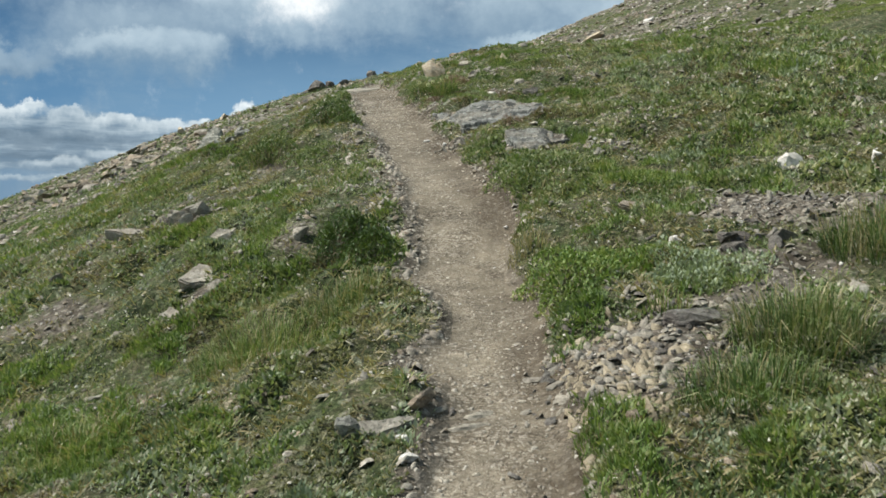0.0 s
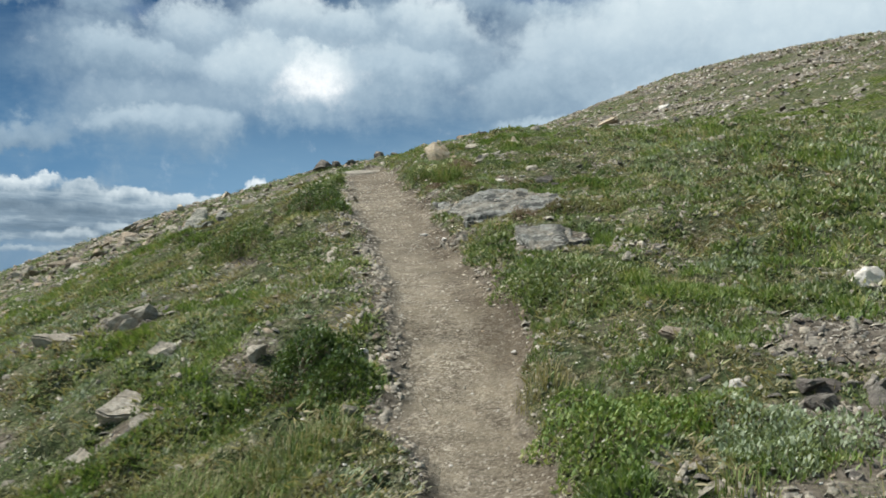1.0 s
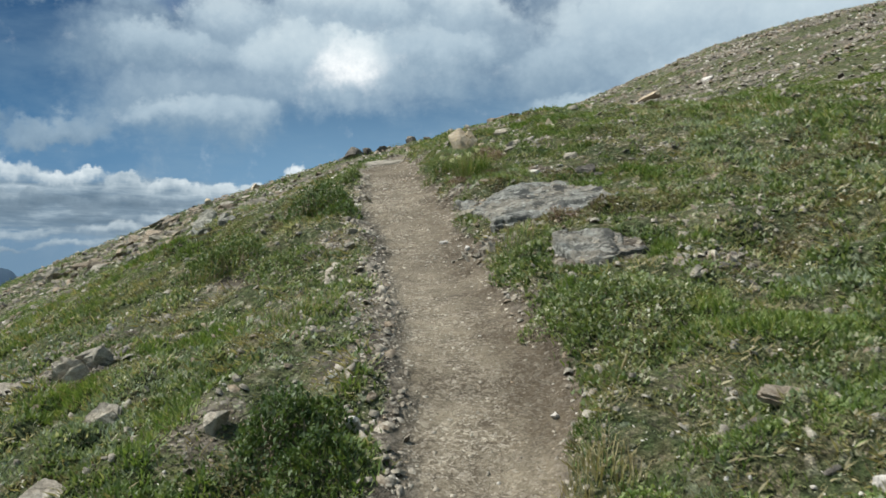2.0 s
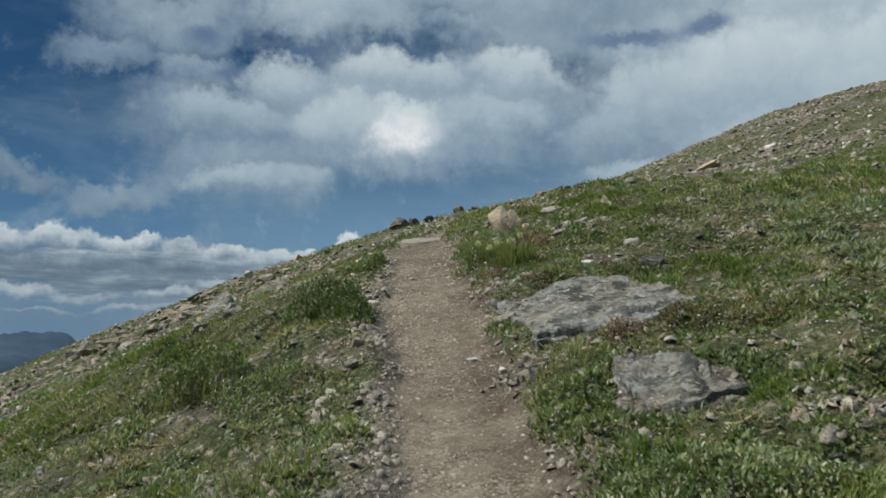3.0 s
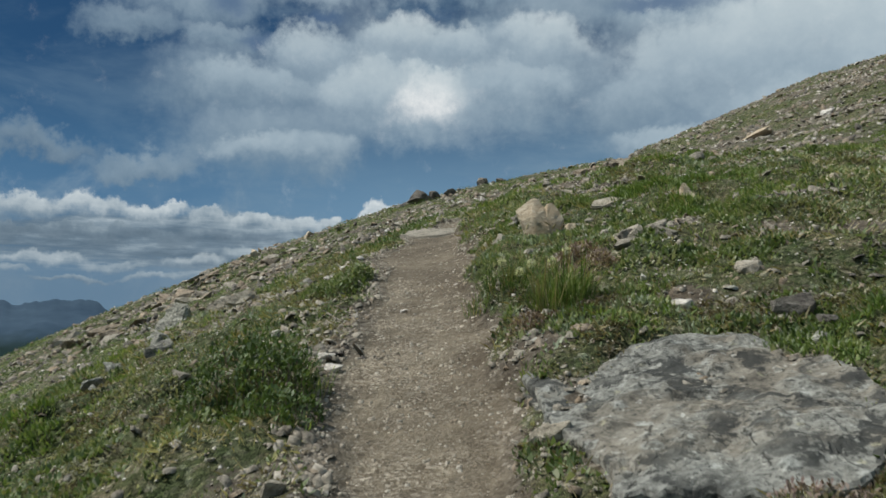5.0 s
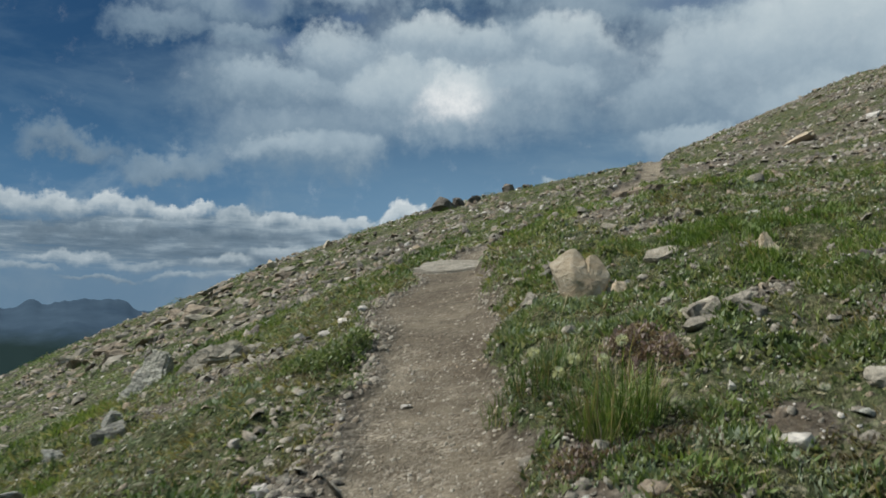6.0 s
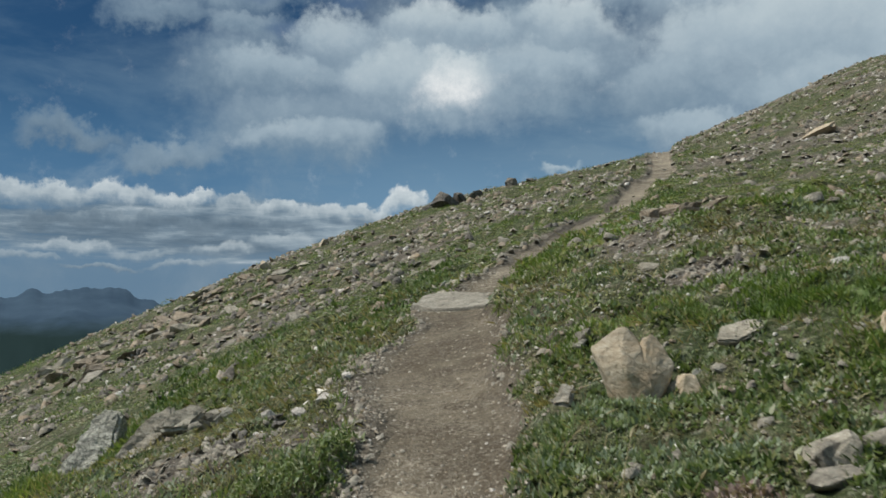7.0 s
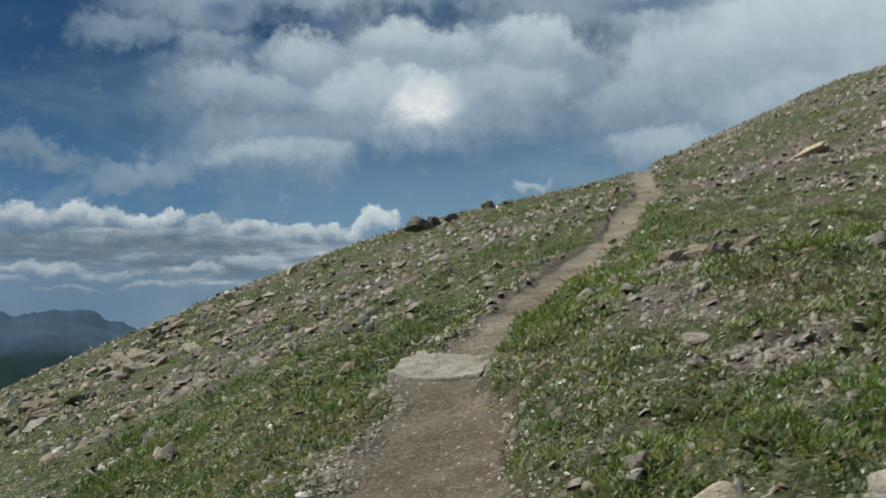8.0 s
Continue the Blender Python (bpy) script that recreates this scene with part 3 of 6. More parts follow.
# low swells of the slope, row by row up the trail
SWELL_X, SWELL_Y = (-2.2, -0.9, 0.4, 1.7), (4, 5.5, 7, 8.5, 10, 11.5, 13, 14.5, 16.5)
SWELLS = [-0.061, -0.014, 0.037, 0.001, -0.129, -0.021, -0.086, 0.062, 0.074, 0.064, 0.021, -0.011, 0.063, -0.021, 0.001, 0.081, -0.007, 0.038, -0.089, -0.079, 0.033, -0.040, -0.020, 0.068, 0.039, -0.028, 0.027, 0.076, 0.003, -0.026, 0.052, 0.014, -0.042, 0.027, 0.103, 0.077]
POWERS = [(i, j) for i in range(7) for j in range(7 - i)]
# trail: y, middle x, half width
TRAIL_Y = [-40, -4, 3, 4, 5, 6, 7, 8, 9, 10, 11, 12, 13, 14, 15, 16, 17, 18, 19, 20, 22, 24, 26, 28, 30, 32, 36, 40, 45, 60]
TRAIL_X = [0.4, 0.3, 0.24, 0.28, 0.27, 0.20, 0.08, -0.09, -0.29, -0.45, -0.62, -0.81, -0.97, -1.12, -1.22, -1.28, -1.02, -0.95, -0.82, -0.66, -0.38, -0.09, 0.1, 0.2, 0.45, 0.92, 1.08, 1.25, 1.46, 2.5]
TRAIL_W = [0.3, 0.3, 0.30, 0.26, 0.25, 0.29, 0.29, 0.31, 0.30, 0.28, 0.28, 0.28, 0.27, 0.29, 0.26, 0.24, 0.25, 0.28, 0.29, 0.3, 0.31, 0.28, 0.27, 0.27, 0.25, 0.3, 0.3, 0.32, 0.35, 0.3]


def smooth(lo, hi, v):
    t = np.clip((v - lo) / (hi - lo), 0, 1)
    return t * t * (3 - 2 * t)


def lattice(ix, iy, seed):
    h = (ix.astype(np.int64) * 374761393 + iy.astype(np.int64) * 668265263 + seed * 1442695041) & 0xFFFFFFFF
    h = ((h ^ (h >> 13)) * 1274126177) & 0xFFFFFFFF
    return ((h ^ (h >> 16)) & 0xFFFFFF) / float(0xFFFFFF)


def vnoise(x, y, seed=0):
    ix, iy = np.floor(x), np.floor(y)
    fx, fy = x - ix, y - iy
    fx, fy = fx * fx * (3 - 2 * fx), fy * fy * (3 - 2 * fy)
    a, b = lattice(ix, iy, seed), lattice(ix + 1, iy, seed)
    c, d = lattice(ix, iy + 1, seed), lattice(ix + 1, iy + 1, seed)
    return (a * (1 - fx) + b * fx) * (1 - fy) + (c * (1 - fx) + d * fx) * fy - 0.5


def fbm(x, y, size, octaves=4, seed=0):
    total, amp = 0.0, 1.0
    for k in range(octaves):
        total = total + amp * vnoise(x / size + 17.3 * k, y / size - 9.1 * k, seed + k)
        size, amp = size / 2.0, amp * 0.55
    return total


def hill(x, y):
    """The smooth hillside, which falls away to the valley all round."""
    dx, dy = x, y - 22.0
    r = np.hypot(dx, dy)
    k = np.minimum(1.0, 42.0 / np.maximum(r, 1e-6))
    u, v = np.arcsinh(dx * k / 5.0), np.arcsinh((22.0 + dy * k - 9.0) / 9.0)
    z = sum(c * u**i * v**j for c, (i, j) in zip(HILL, POWERS))
    near = (np.abs(x) < 6) & (y > 0) & (y < 21)
    if np.any(near):
        centres = [(a, b) for b in SWELL_Y for a in SWELL_X]
        z = z + near * sum(k * np.exp(-((x - a) ** 2 + (y - b) ** 2) / 1.21) for k, (a, b) in zip(SWELLS, centres))
    out = np.maximum(r - 42.0, 0.0)
    return np.maximum(z - 0.10 * out - 0.004 * out**2, -330.0 + 0.01 * np.minimum(out, 4000.0))


def trail_at(y):
    return np.interp(y, TRAIL_Y, TRAIL_X), np.interp(y, TRAIL_Y, TRAIL_W)


def trail_side(x, y):
    """How far out of the trail's middle, in half widths: minus on the valley side."""
    m, w = trail_at(y)
    wob = 0.17 * fbm(x * 0 + y, y * 0 + np.sign(x - m) * 3.0, 0.55, 4, 5)
    return (x - m) / (w + wob)


# bare rubble and soil beside the trail: x, y, radius
BARE = [
    (1.98, 5.70, 0.36), (1.76, 5.85, 0.22), (1.5, 5.05, 0.16), (1.28, 7.5, 0.22), (-1.9, 7.6, 0.2), (0.84, 3.85, 0.33), (1.15, 4.35, 0.34), (-1.02, 10.7, 0.16), 
    (-2.2, 13.3, 0.28), (0.1, 8.75, 0.18), (0.6, 11.9, 0.12), (-3.0, 14.5, 0.25), (0.2, 14.2, 0.25), (1.8, 3.2, 0.25), (-1.38, 6.0, 0.12), (0.3, 17.0, 0.28), (4.2, 33.0, 0.9), (1.55, 10.9, 0.2), (1.2, 12.2, 0.2), (-2.3, 7.8, 0.2),
]


# dark soil laid bare above the slab: x, y, radius
SOIL = [(-0.08, 10.35, 0.14), (0.0, 10.75, 0.16), (0.5, 10.75, 0.09), (1.35, 11.3, 0.2), (1.0, 11.55, 0.16)]


# outlines of the flat slabs beside and across the trail
BIG_SLAB = [(-0.11, 10.09), (0.03, 10.33), (0.20, 10.28), (0.42, 10.27), (0.63, 10.30), (0.79, 10.10), (0.93, 9.70), (1.01, 9.25), (0.88, 9.02), (0.70, 8.85), (0.56, 8.88), (0.40, 8.95), (0.20, 8.99), (0.05, 9.46)]
LOW_SLAB = [(0.52, 8.27), (0.73, 8.31), (1.08, 8.13), (1.02, 7.88), (0.87, 7.86), (0.78, 7.77), (0.63, 7.85), (0.53, 8.05)]


def bed(outline, lift):
    """The plane in which a slab lies: middle, half sizes, height at the middle and slopes along x and y."""
    p = np.array(outline)
    mid = p.mean(0)
    half = np.ptp(p, axis=0) / 2
    gx, gy = np.meshgrid(np.linspace(-0.8, 0.8, 7) * half[0], np.linspace(-0.8, 0.8, 7) * half[1])
    a = np.stack([np.ones(gx.size), gx.ravel(), gy.ravel()], -1)
    k = np.linalg.lstsq(a, hill(mid[0] + gx.ravel(), mid[1] + gy.ravel()), rcond=None)[0]
    return (*mid, *half, k[0] + lift, k[1], k[2])


SEATS = [bed(BIG_SLAB, 0.018), bed(LOW_SLAB, -0.012)]


def turf_cover(x, y):
    """Share of the ground under plants, 0 to 1."""
    s = trail_side(x, y)
    c = 0.77 + 1.08 * fbm(x, y, 0.8, 4, 21) + 0.6 * fbm(x, y, 4.0, 2, 31)
    c = c - 0.03 * smooth(9.0, 24.0, y) + 0.05 * smooth(-1.5, -7.0, x) * smooth(6, 12, y) - 0.13 * smooth(18.0, 34.0, y) - 0.10 * smooth(25.0, 34.0, y) * smooth(0.5, 5.0, x) + 0.16 * smooth(-1.8, -3.0, x) * smooth(-8.5, -6.0, x) * smooth(12, 14, y) * (1 - smooth(18, 21, y))
    c = c + 0.25 * smooth(0.4, 1.2, x) * (1 - smooth(16, 28, y))
    c = c + 0.3 * smooth(-0.9, -1.6, x) * (1 - smooth(7.5, 9.5, y))
    for bx, by, r in BARE + SOIL:
        c = c - 1.1 * np.exp(-(((x - bx) ** 2 + (y - by) ** 2) / r**2))
    edge = np.where(s < 0, smooth(1.0, 1.75, -s), smooth(0.95, 1.25, s))
    for cx, cy, rx, ry, *_ in SEATS:
        edge = edge * smooth(0.74, 0.98, 0.22 * fbm(x, y, 0.22, 3, 14) + np.hypot((x - cx) / rx, (y - cy) / ry))
    return np.clip(c, 0, 1) * edge


def humus(x, y):
    """Where dark moist earth is laid bare: the cut bank above the trail and its upper stretch."""
    s = trail_side(x, y)
    bank = smooth(-0.05, 0.7, s) * (1 - smooth(1.3, 1.9, s)) * (1 - smooth(15.5, 17.5, y))
    upper = (0.35 * smooth(7.0, 9.0, y) + 0.6 * smooth(11.0, 13.0, y)) * (1 - smooth(16.0, 17.0, y)) * (1 - smooth(0.7, 1.1, np.abs(s))) * (0.15 + 0.85 * np.maximum(smooth(-0.7, 0.2, s), smooth(12.0, 13.5, y)))
    for bx, by, r in SOIL:
        bank = np.maximum(bank, np.exp(-(((x - bx) ** 2 + (y - by) ** 2) / (1.4 * r) ** 2)))
    return np.clip((np.maximum(bank, upper)) * (0.8 + 1.2 * fbm(x, y, 0.5, 3, 77)), 0, 1) * (1 - smooth(22, 30, y))


def ground(x, y):
    x, y = np.asarray(x, float), np.asarray(y, float)
    m, w = trail_at(y)
    s = trail_side(x, y)
    z0 = hill(x, y)
    zm = hill(m, y)
    bench = zm + 0.40 * (z0 - zm) - 0.085 + 0.02 * np.minimum(s * s, 2)
    on = np.where(s < 0, 1 - smooth(0.75, 1.7, -s), 1 - smooth(0.8, 1.55, s))
    near = 1 - smooth(45.0, 70.0, np.hypot(x, y - 15.0))
    turf = turf_cover(x, y)
    rough = (0.05 + 0.10 * smooth(14.0, 24.0, y)) * fbm(x, y, 1.6, 3, 3) + (0.014 + 0.055 * turf) * 2.0 * fbm(x, y, 0.30, 3, 8)
    z = z0 * (1 - on) + bench * on + near * rough * (1 - 0.6 * on)
    z = z + near * 0.015 * turf * (1 - smooth(1.0, 6.0, np.abs(s)))
    for cx, cy, rx, ry, top, sx, sy in SEATS:
        q = np.hypot((x - cx) / rx, (y - cy) / ry)
        under = top + sx * (x - cx) + sy * (y - cy) - 0.018
        z = z + (np.minimum(under, z) - z) * (1 - smooth(0.78, 1.02, q))
    far = smooth(60.0, 200.0, np.hypot(x, y))
    return z + far * 9.0 * fbm(x, y, 120.0, 4, 40)


def lines(lo, hi, fine_lo, fine_hi, step, grow):
    """Grid lines, close together in the fine stretch and growing apart outside it."""
    v = list(np.arange(fine_lo, fine_hi, step))
    d, p = step, v[-1]
    while p < hi:
        d *= grow
        p += d
        v.append(p)
    d, p, before = step, fine_lo, []
    while p > lo:
        d *= grow
        p -= d
        before.append(p)
    return np.array(before[::-1] + v)


def sheet(name, xs, ys, height, mat):
    gx, gy = np.meshgrid(xs, ys)
    gz = height(gx, gy)
    nx, ny = len(xs), len(ys)
    me = bpy.data.meshes.new(name)
    me.vertices.add(nx * ny)
    me.vertices.foreach_set("co", np.stack([gx, gy, gz], -1).astype(np.float32).ravel())
    a = (np.arange(ny - 1)[:, None] * nx + np.arange(nx - 1)[None]).ravel()
    quads = np.stack([a, a + 1, a + 1 + nx, a + nx], -1).astype(np.int32)
    me.loops.add(quads.size)
    me.loops.foreach_set("vertex_index", quads.ravel())
    me.polygons.add(len(quads))
    me.polygons.foreach_set("loop_start", np.arange(0, quads.size, 4, dtype=np.int32))
    me.polygons.foreach_set("use_smooth", np.ones(len(quads), dtype=bool))
    me.update(calc_edges=True)
    me.materials.append(mat)
    return new(name, me), gx, gy


xs = lines(-4600, 4600, -2.8, 2.2, 0.047, 1.05)
ys = lines(-4600, 4600, 2.6, 15.5, 0.047, 1.042)
land, gx, gy = sheet("ground", xs, ys, ground, M_GROUND)
for key, values in (("turf", turf_cover(gx, gy)), ("path", 1 - smooth(0.75, 1.15, np.abs(trail_side(gx, gy)))), ("humus", humus(gx, gy))):
    land.data.attributes.new(key, "FLOAT", "POINT").data.foreach_set("value", values.astype(np.float32).ravel())
tagged(land, "rising alpine hillside of tundra turf, grit and trodden dirt trail", "ground", kind="structure")


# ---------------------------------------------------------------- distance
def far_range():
    """The dusky mountains beyond the forested plain; haze put into their colour and glow."""
    m, n = material("haze_glow_mountains")
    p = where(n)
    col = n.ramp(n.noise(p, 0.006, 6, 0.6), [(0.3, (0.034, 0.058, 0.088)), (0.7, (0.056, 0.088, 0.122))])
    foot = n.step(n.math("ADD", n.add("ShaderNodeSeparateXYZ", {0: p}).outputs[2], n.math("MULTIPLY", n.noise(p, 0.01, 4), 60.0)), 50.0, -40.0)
    haze_tint = n.mix(foot, col, (0.016, 0.029, 0.029))
    # emission stands in for sunlit haze; the range itself is no light source
    glow_ = n.add("ShaderNodeEmission", {0: haze_tint, 1: 0.85})
    body_ = n.add("ShaderNodeBsdfDiffuse", {0: n.mix(0.5, haze_tint, (0.0, 0.0, 0.0))})
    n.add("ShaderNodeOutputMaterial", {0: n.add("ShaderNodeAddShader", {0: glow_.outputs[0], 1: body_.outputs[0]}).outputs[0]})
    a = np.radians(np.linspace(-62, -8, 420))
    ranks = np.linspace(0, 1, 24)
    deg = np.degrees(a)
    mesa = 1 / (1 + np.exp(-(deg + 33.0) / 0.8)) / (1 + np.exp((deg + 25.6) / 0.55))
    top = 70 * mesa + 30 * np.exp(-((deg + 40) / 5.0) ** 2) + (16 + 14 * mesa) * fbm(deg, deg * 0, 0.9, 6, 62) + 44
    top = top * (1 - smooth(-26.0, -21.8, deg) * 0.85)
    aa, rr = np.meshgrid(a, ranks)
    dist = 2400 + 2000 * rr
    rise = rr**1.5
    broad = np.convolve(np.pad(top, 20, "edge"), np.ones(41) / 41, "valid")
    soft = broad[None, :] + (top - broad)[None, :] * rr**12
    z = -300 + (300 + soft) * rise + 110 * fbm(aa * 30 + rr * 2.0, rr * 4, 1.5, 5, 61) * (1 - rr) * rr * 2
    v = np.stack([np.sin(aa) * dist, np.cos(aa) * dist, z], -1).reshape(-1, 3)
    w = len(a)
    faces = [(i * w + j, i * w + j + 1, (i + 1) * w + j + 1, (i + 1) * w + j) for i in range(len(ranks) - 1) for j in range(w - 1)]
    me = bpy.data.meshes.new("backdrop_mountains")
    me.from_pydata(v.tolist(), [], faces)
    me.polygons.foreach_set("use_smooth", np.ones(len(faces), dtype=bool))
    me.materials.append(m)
    tagged(new("backdrop_mountains", me), "distant mountain range above a dark plain, blue haze painted in and glowing", "mountains", kind="structure")


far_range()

# ---------------------------------------------------------------- stones


def hull_mesh(name, points, mat, bevel=0.0):
    bm = bmesh.new()
    for p in points:
        bm.verts.new(p)
    got = bmesh.ops.convex_hull(bm, input=bm.verts)
    bmesh.ops.delete(bm, geom=[g for g in got["geom_interior"] if isinstance(g, bmesh.types.BMVert)], context="VERTS")
    if bevel:
        bmesh.ops.bevel(bm, geom=list(bm.edges), offset=bevel, segments=1, affect="EDGES", clamp_overlap=True)
    me = bpy.data.meshes.new(name)
    bm.to_mesh(me)
    bm.free()
    if mat:
        me.materials.append(mat)
    return me


def shard_points(count, boxy, r):
    """Points of an angular stone of half size 1."""
    v = r.normal(size=(count, 3))
    v /= np.abs(v).max(1)[:, None] * boxy + np.linalg.norm(v, axis=1)[:, None] * (1 - boxy)
    return v * r.uniform(0.8, 1.0, (count, 1))


SHARDS = [shard_points(12 if k % 2 else 15, 0.75 + 0.05 * (k % 5), np.random.default_rng(100 + k)) for k in range(10)]
STONE_MESHES = {}


def stone_mesh(mat, k):
    key = (mat.name, k)
    if key not in STONE_MESHES:
        me = hull_mesh("stone", SHARDS[k], mat, 0.04)
        bm = bmesh.new()
        bm.from_mesh(me)
        bmesh.ops.triangulate(bm, faces=bm.faces)
        bmesh.ops.subdivide_edges(bm, edges=[e for e in bm.edges if e.calc_length() > 0.35], cuts=2, use_grid_fill=True)
        bmesh.ops.triangulate(bm, faces=bm.faces)
        for v in bm.verts:
            v.co += noise.noise_vector(v.co * 2.1 + Vector((k, 0, 0))) * 0.12 + noise.noise_vector(v.co * 6.0 + Vector((0, k, 0))) * 0.05
        bm.to_mesh(me)
        bm.free()
        STONE_MESHES[key] = me
    return STONE_MESHES[key]


def ground_turn(x, y, rz, tilt=(0.0, 0.0)):
    """A turn that lies along the slope at (x, y)."""
    e = 0.12
    h = ground(np.array([x - e, x + e, x, x]), np.array([y, y, y - e, y + e]))
    up = Vector((-(h[1] - h[0]) / (2 * e), -(h[3] - h[2]) / (2 * e), 1)).normalized()
    return (up.to_track_quat("Z", "Y").to_matrix().to_4x4()) @ pose(0, 0, 0, tilt[0], tilt[1], rz)


def stone(x, y, sx, sy, sz, mat, rz=0.0, tilt=(0.0, 0.0), k=0, sink=0.42, label="", name="stone", category="stone", group="stones beside the trail"):
    """One stone of that length, depth and height, partly sunk into the ground."""
    ob = new(name, stone_mesh(mat, k % len(SHARDS)))
    z = float(ground(np.array([x]), np.array([y]))[0])
    ob.matrix_world = Matrix.Translation((x, y, z + sz * (0.5 - sink))) @ ground_turn(x, y, rz, tilt) @ Matrix.Diagonal((sx * 0.46, sy * 0.46, sz * 0.42, 1))
    return tagged(ob, label, category, group)


def slab(name, outline, thick, mat, label, top, relief=0.02, steps=0.0, seed=0, rim=150, flake=0.015, beds=1.0):
    """A flat bedrock slab with that outline: rough top, broken rim, thin beds. top: height at the middle, slope along x and y."""
    pts = np.array(outline)
    mid = pts.mean(0)
    way = np.arctan2(pts[:, 1] - mid[1], pts[:, 0] - mid[0])
    order = np.argsort(way)
    r = np.random.default_rng(seed)
    ring_pts = pts[order]
    nxt = np.roll(ring_pts, -1, 0)
    run = np.concatenate([[0], np.cumsum(np.hypot(*(nxt - ring_pts).T))])
    along = np.linspace(0, run[-1], rim, endpoint=False)
    loop = np.vstack([ring_pts, ring_pts[:1]])
    px, py = np.interp(along, run, loop[:, 0]) - mid[0], np.interp(along, run, loop[:, 1]) - mid[1]
    a, edge = np.arctan2(py, px), np.hypot(px, py)
    edge = edge * (1 + 0.10 * fbm(px * 6, py * 6, 1.2, 3, seed) + r.normal(0, 0.004, rim))
    scales = [1.0, 0.99] + list(np.linspace(0.965, 0.03, 34))
    verts, faces = [], []

    def ring(k, drop, push):
        x, y = mid[0] + np.cos(a) * edge * k * (1 + beds * (push - 1)), mid[1] + np.sin(a) * edge * k * (1 + beds * (push - 1))
        z = top[0] + top[1] * (x - mid[0]) + top[2] * (y - mid[1]) + relief * 2 * fbm(x, y, 0.35, 3, 80 + seed) + relief * 0.8 * np.abs(fbm(x, y, 0.09, 3, 85 + seed))
        if steps:
            ledge = (x - pts[:, 0].min()) / np.ptp(pts[:, 0]) + 0.35 * fbm(x, y, 0.3, 3, 90 + seed)
            z = z - steps * (smooth(0.60, 0.66, ledge) + smooth(0.76, 0.82, ledge)) * 0.8 + 0.9 * steps * fbm(x, y, 0.16, 3, 95 + seed)
        flaked = 2.6 * fbm(x, y, 0.5, 4, 70 + seed) + 0.12 * fbm(x, y, 0.07, 2, 71 + seed)
        whole = np.floor(flaked)
        z = z + flake * (whole + 0.7 + smooth(0.72, 1.0, flaked - whole))
        start = len(verts)
        verts.extend(np.stack([x, y, z - drop], -1).tolist())
        return start

    starts = [ring(1.0, thick, 1.05), ring(1.0, thick * 0.62, 1.03 + 0.02 * r.random(rim)), ring(1.0, thick * 0.58, 1.0), ring(1.0, thick * 0.3, 1.012 + 0.015 * r.random(rim)), ring(1.0, thick * 0.26, 0.992)]
    starts += [ring(k, 0.012 if k == 1.0 else 0.0, 1.0) for k in scales]
    for lo, hi in zip(starts, starts[1:]):
        faces += [(lo + i, lo + (i + 1) % rim, hi + (i + 1) % rim, hi + i) for i in range(rim)]
    faces.append(tuple(starts[-1] + i for i in range(rim)))
    me = bpy.data.meshes.new(name)
    me.from_pydata(verts, [], faces)
    me.materials.append(mat)
    return tagged(new(name, me), label, "rock")


def plate(name, outline, thick, mat, bevel=0.01, rough=1.0):
    """A broken stone plate: its outline in its own plane, given some thickness behind."""
    bm = bmesh.new()
    face = bm.faces.new([bm.verts.new((u, v, 0)) for u, v in outline])
    out = bmesh.ops.extrude_face_region(bm, geom=[face])["geom"]
    for v in [g for g in out if isinstance(g, bmesh.types.BMVert)]:
        v.co = Vector((v.co.x * 0.9, v.co.y * 0.9, -thick))
    bmesh.ops.recalc_face_normals(bm, faces=bm.faces)
    bmesh.ops.bevel(bm, geom=list(bm.edges), offset=bevel, segments=2, affect="EDGES", clamp_overlap=True)
    for size in (0.12, 0.06, 0.03, 0.018):
        bmesh.ops.triangulate(bm, faces=bm.faces, ngon_method="BEAUTY")
        bmesh.ops.subdivide_edges(bm, edges=[e for e in bm.edges if e.calc_length() > size], cuts=1)
    bmesh.ops.triangulate(bm, faces=bm.faces)
    for v in bm.verts:
        c = v.co.copy()
        v.co += (noise.noise_vector(c * 9) * 0.022 + noise.noise_vector(c * 26) * 0.010 + noise.noise_vector(c * 70) * 0.004) * rough
    me = bpy.data.meshes.new(name)
    bm.to_mesh(me)
    bm.free()
    me.materials.append(mat)
    return me


slab("bedrock_slab", BIG_SLAB, 0.15, M_SLAB, "large flat grey bedrock slab blotched with pale and black lichen", SEATS[0][4:], relief=0.034, steps=0.0, seed=1, rim=220, flake=0.011)
slab("bedrock_slab", LOW_SLAB, 0.18, M_SLAB, "smaller broken grey slab with lichen at the trail's edge", SEATS[1][4:], relief=0.034, steps=0.03, seed=2)
slab("stepping_slab", [(-1.68, 16.16), (-1.64, 16.52), (-1.58, 16.64), (-1.25, 16.50), (-1.08, 16.40), (-1.06, 16.10), (-1.10, 15.86), (-1.33, 15.93), (-1.50, 16.02)], 0.09, M_SCHIST,
     "flat grey stone slab lying across the trail as a step", (3.668, 0.09, 0.20), seed=3, relief=0.012, flake=0.004, beds=0.3)

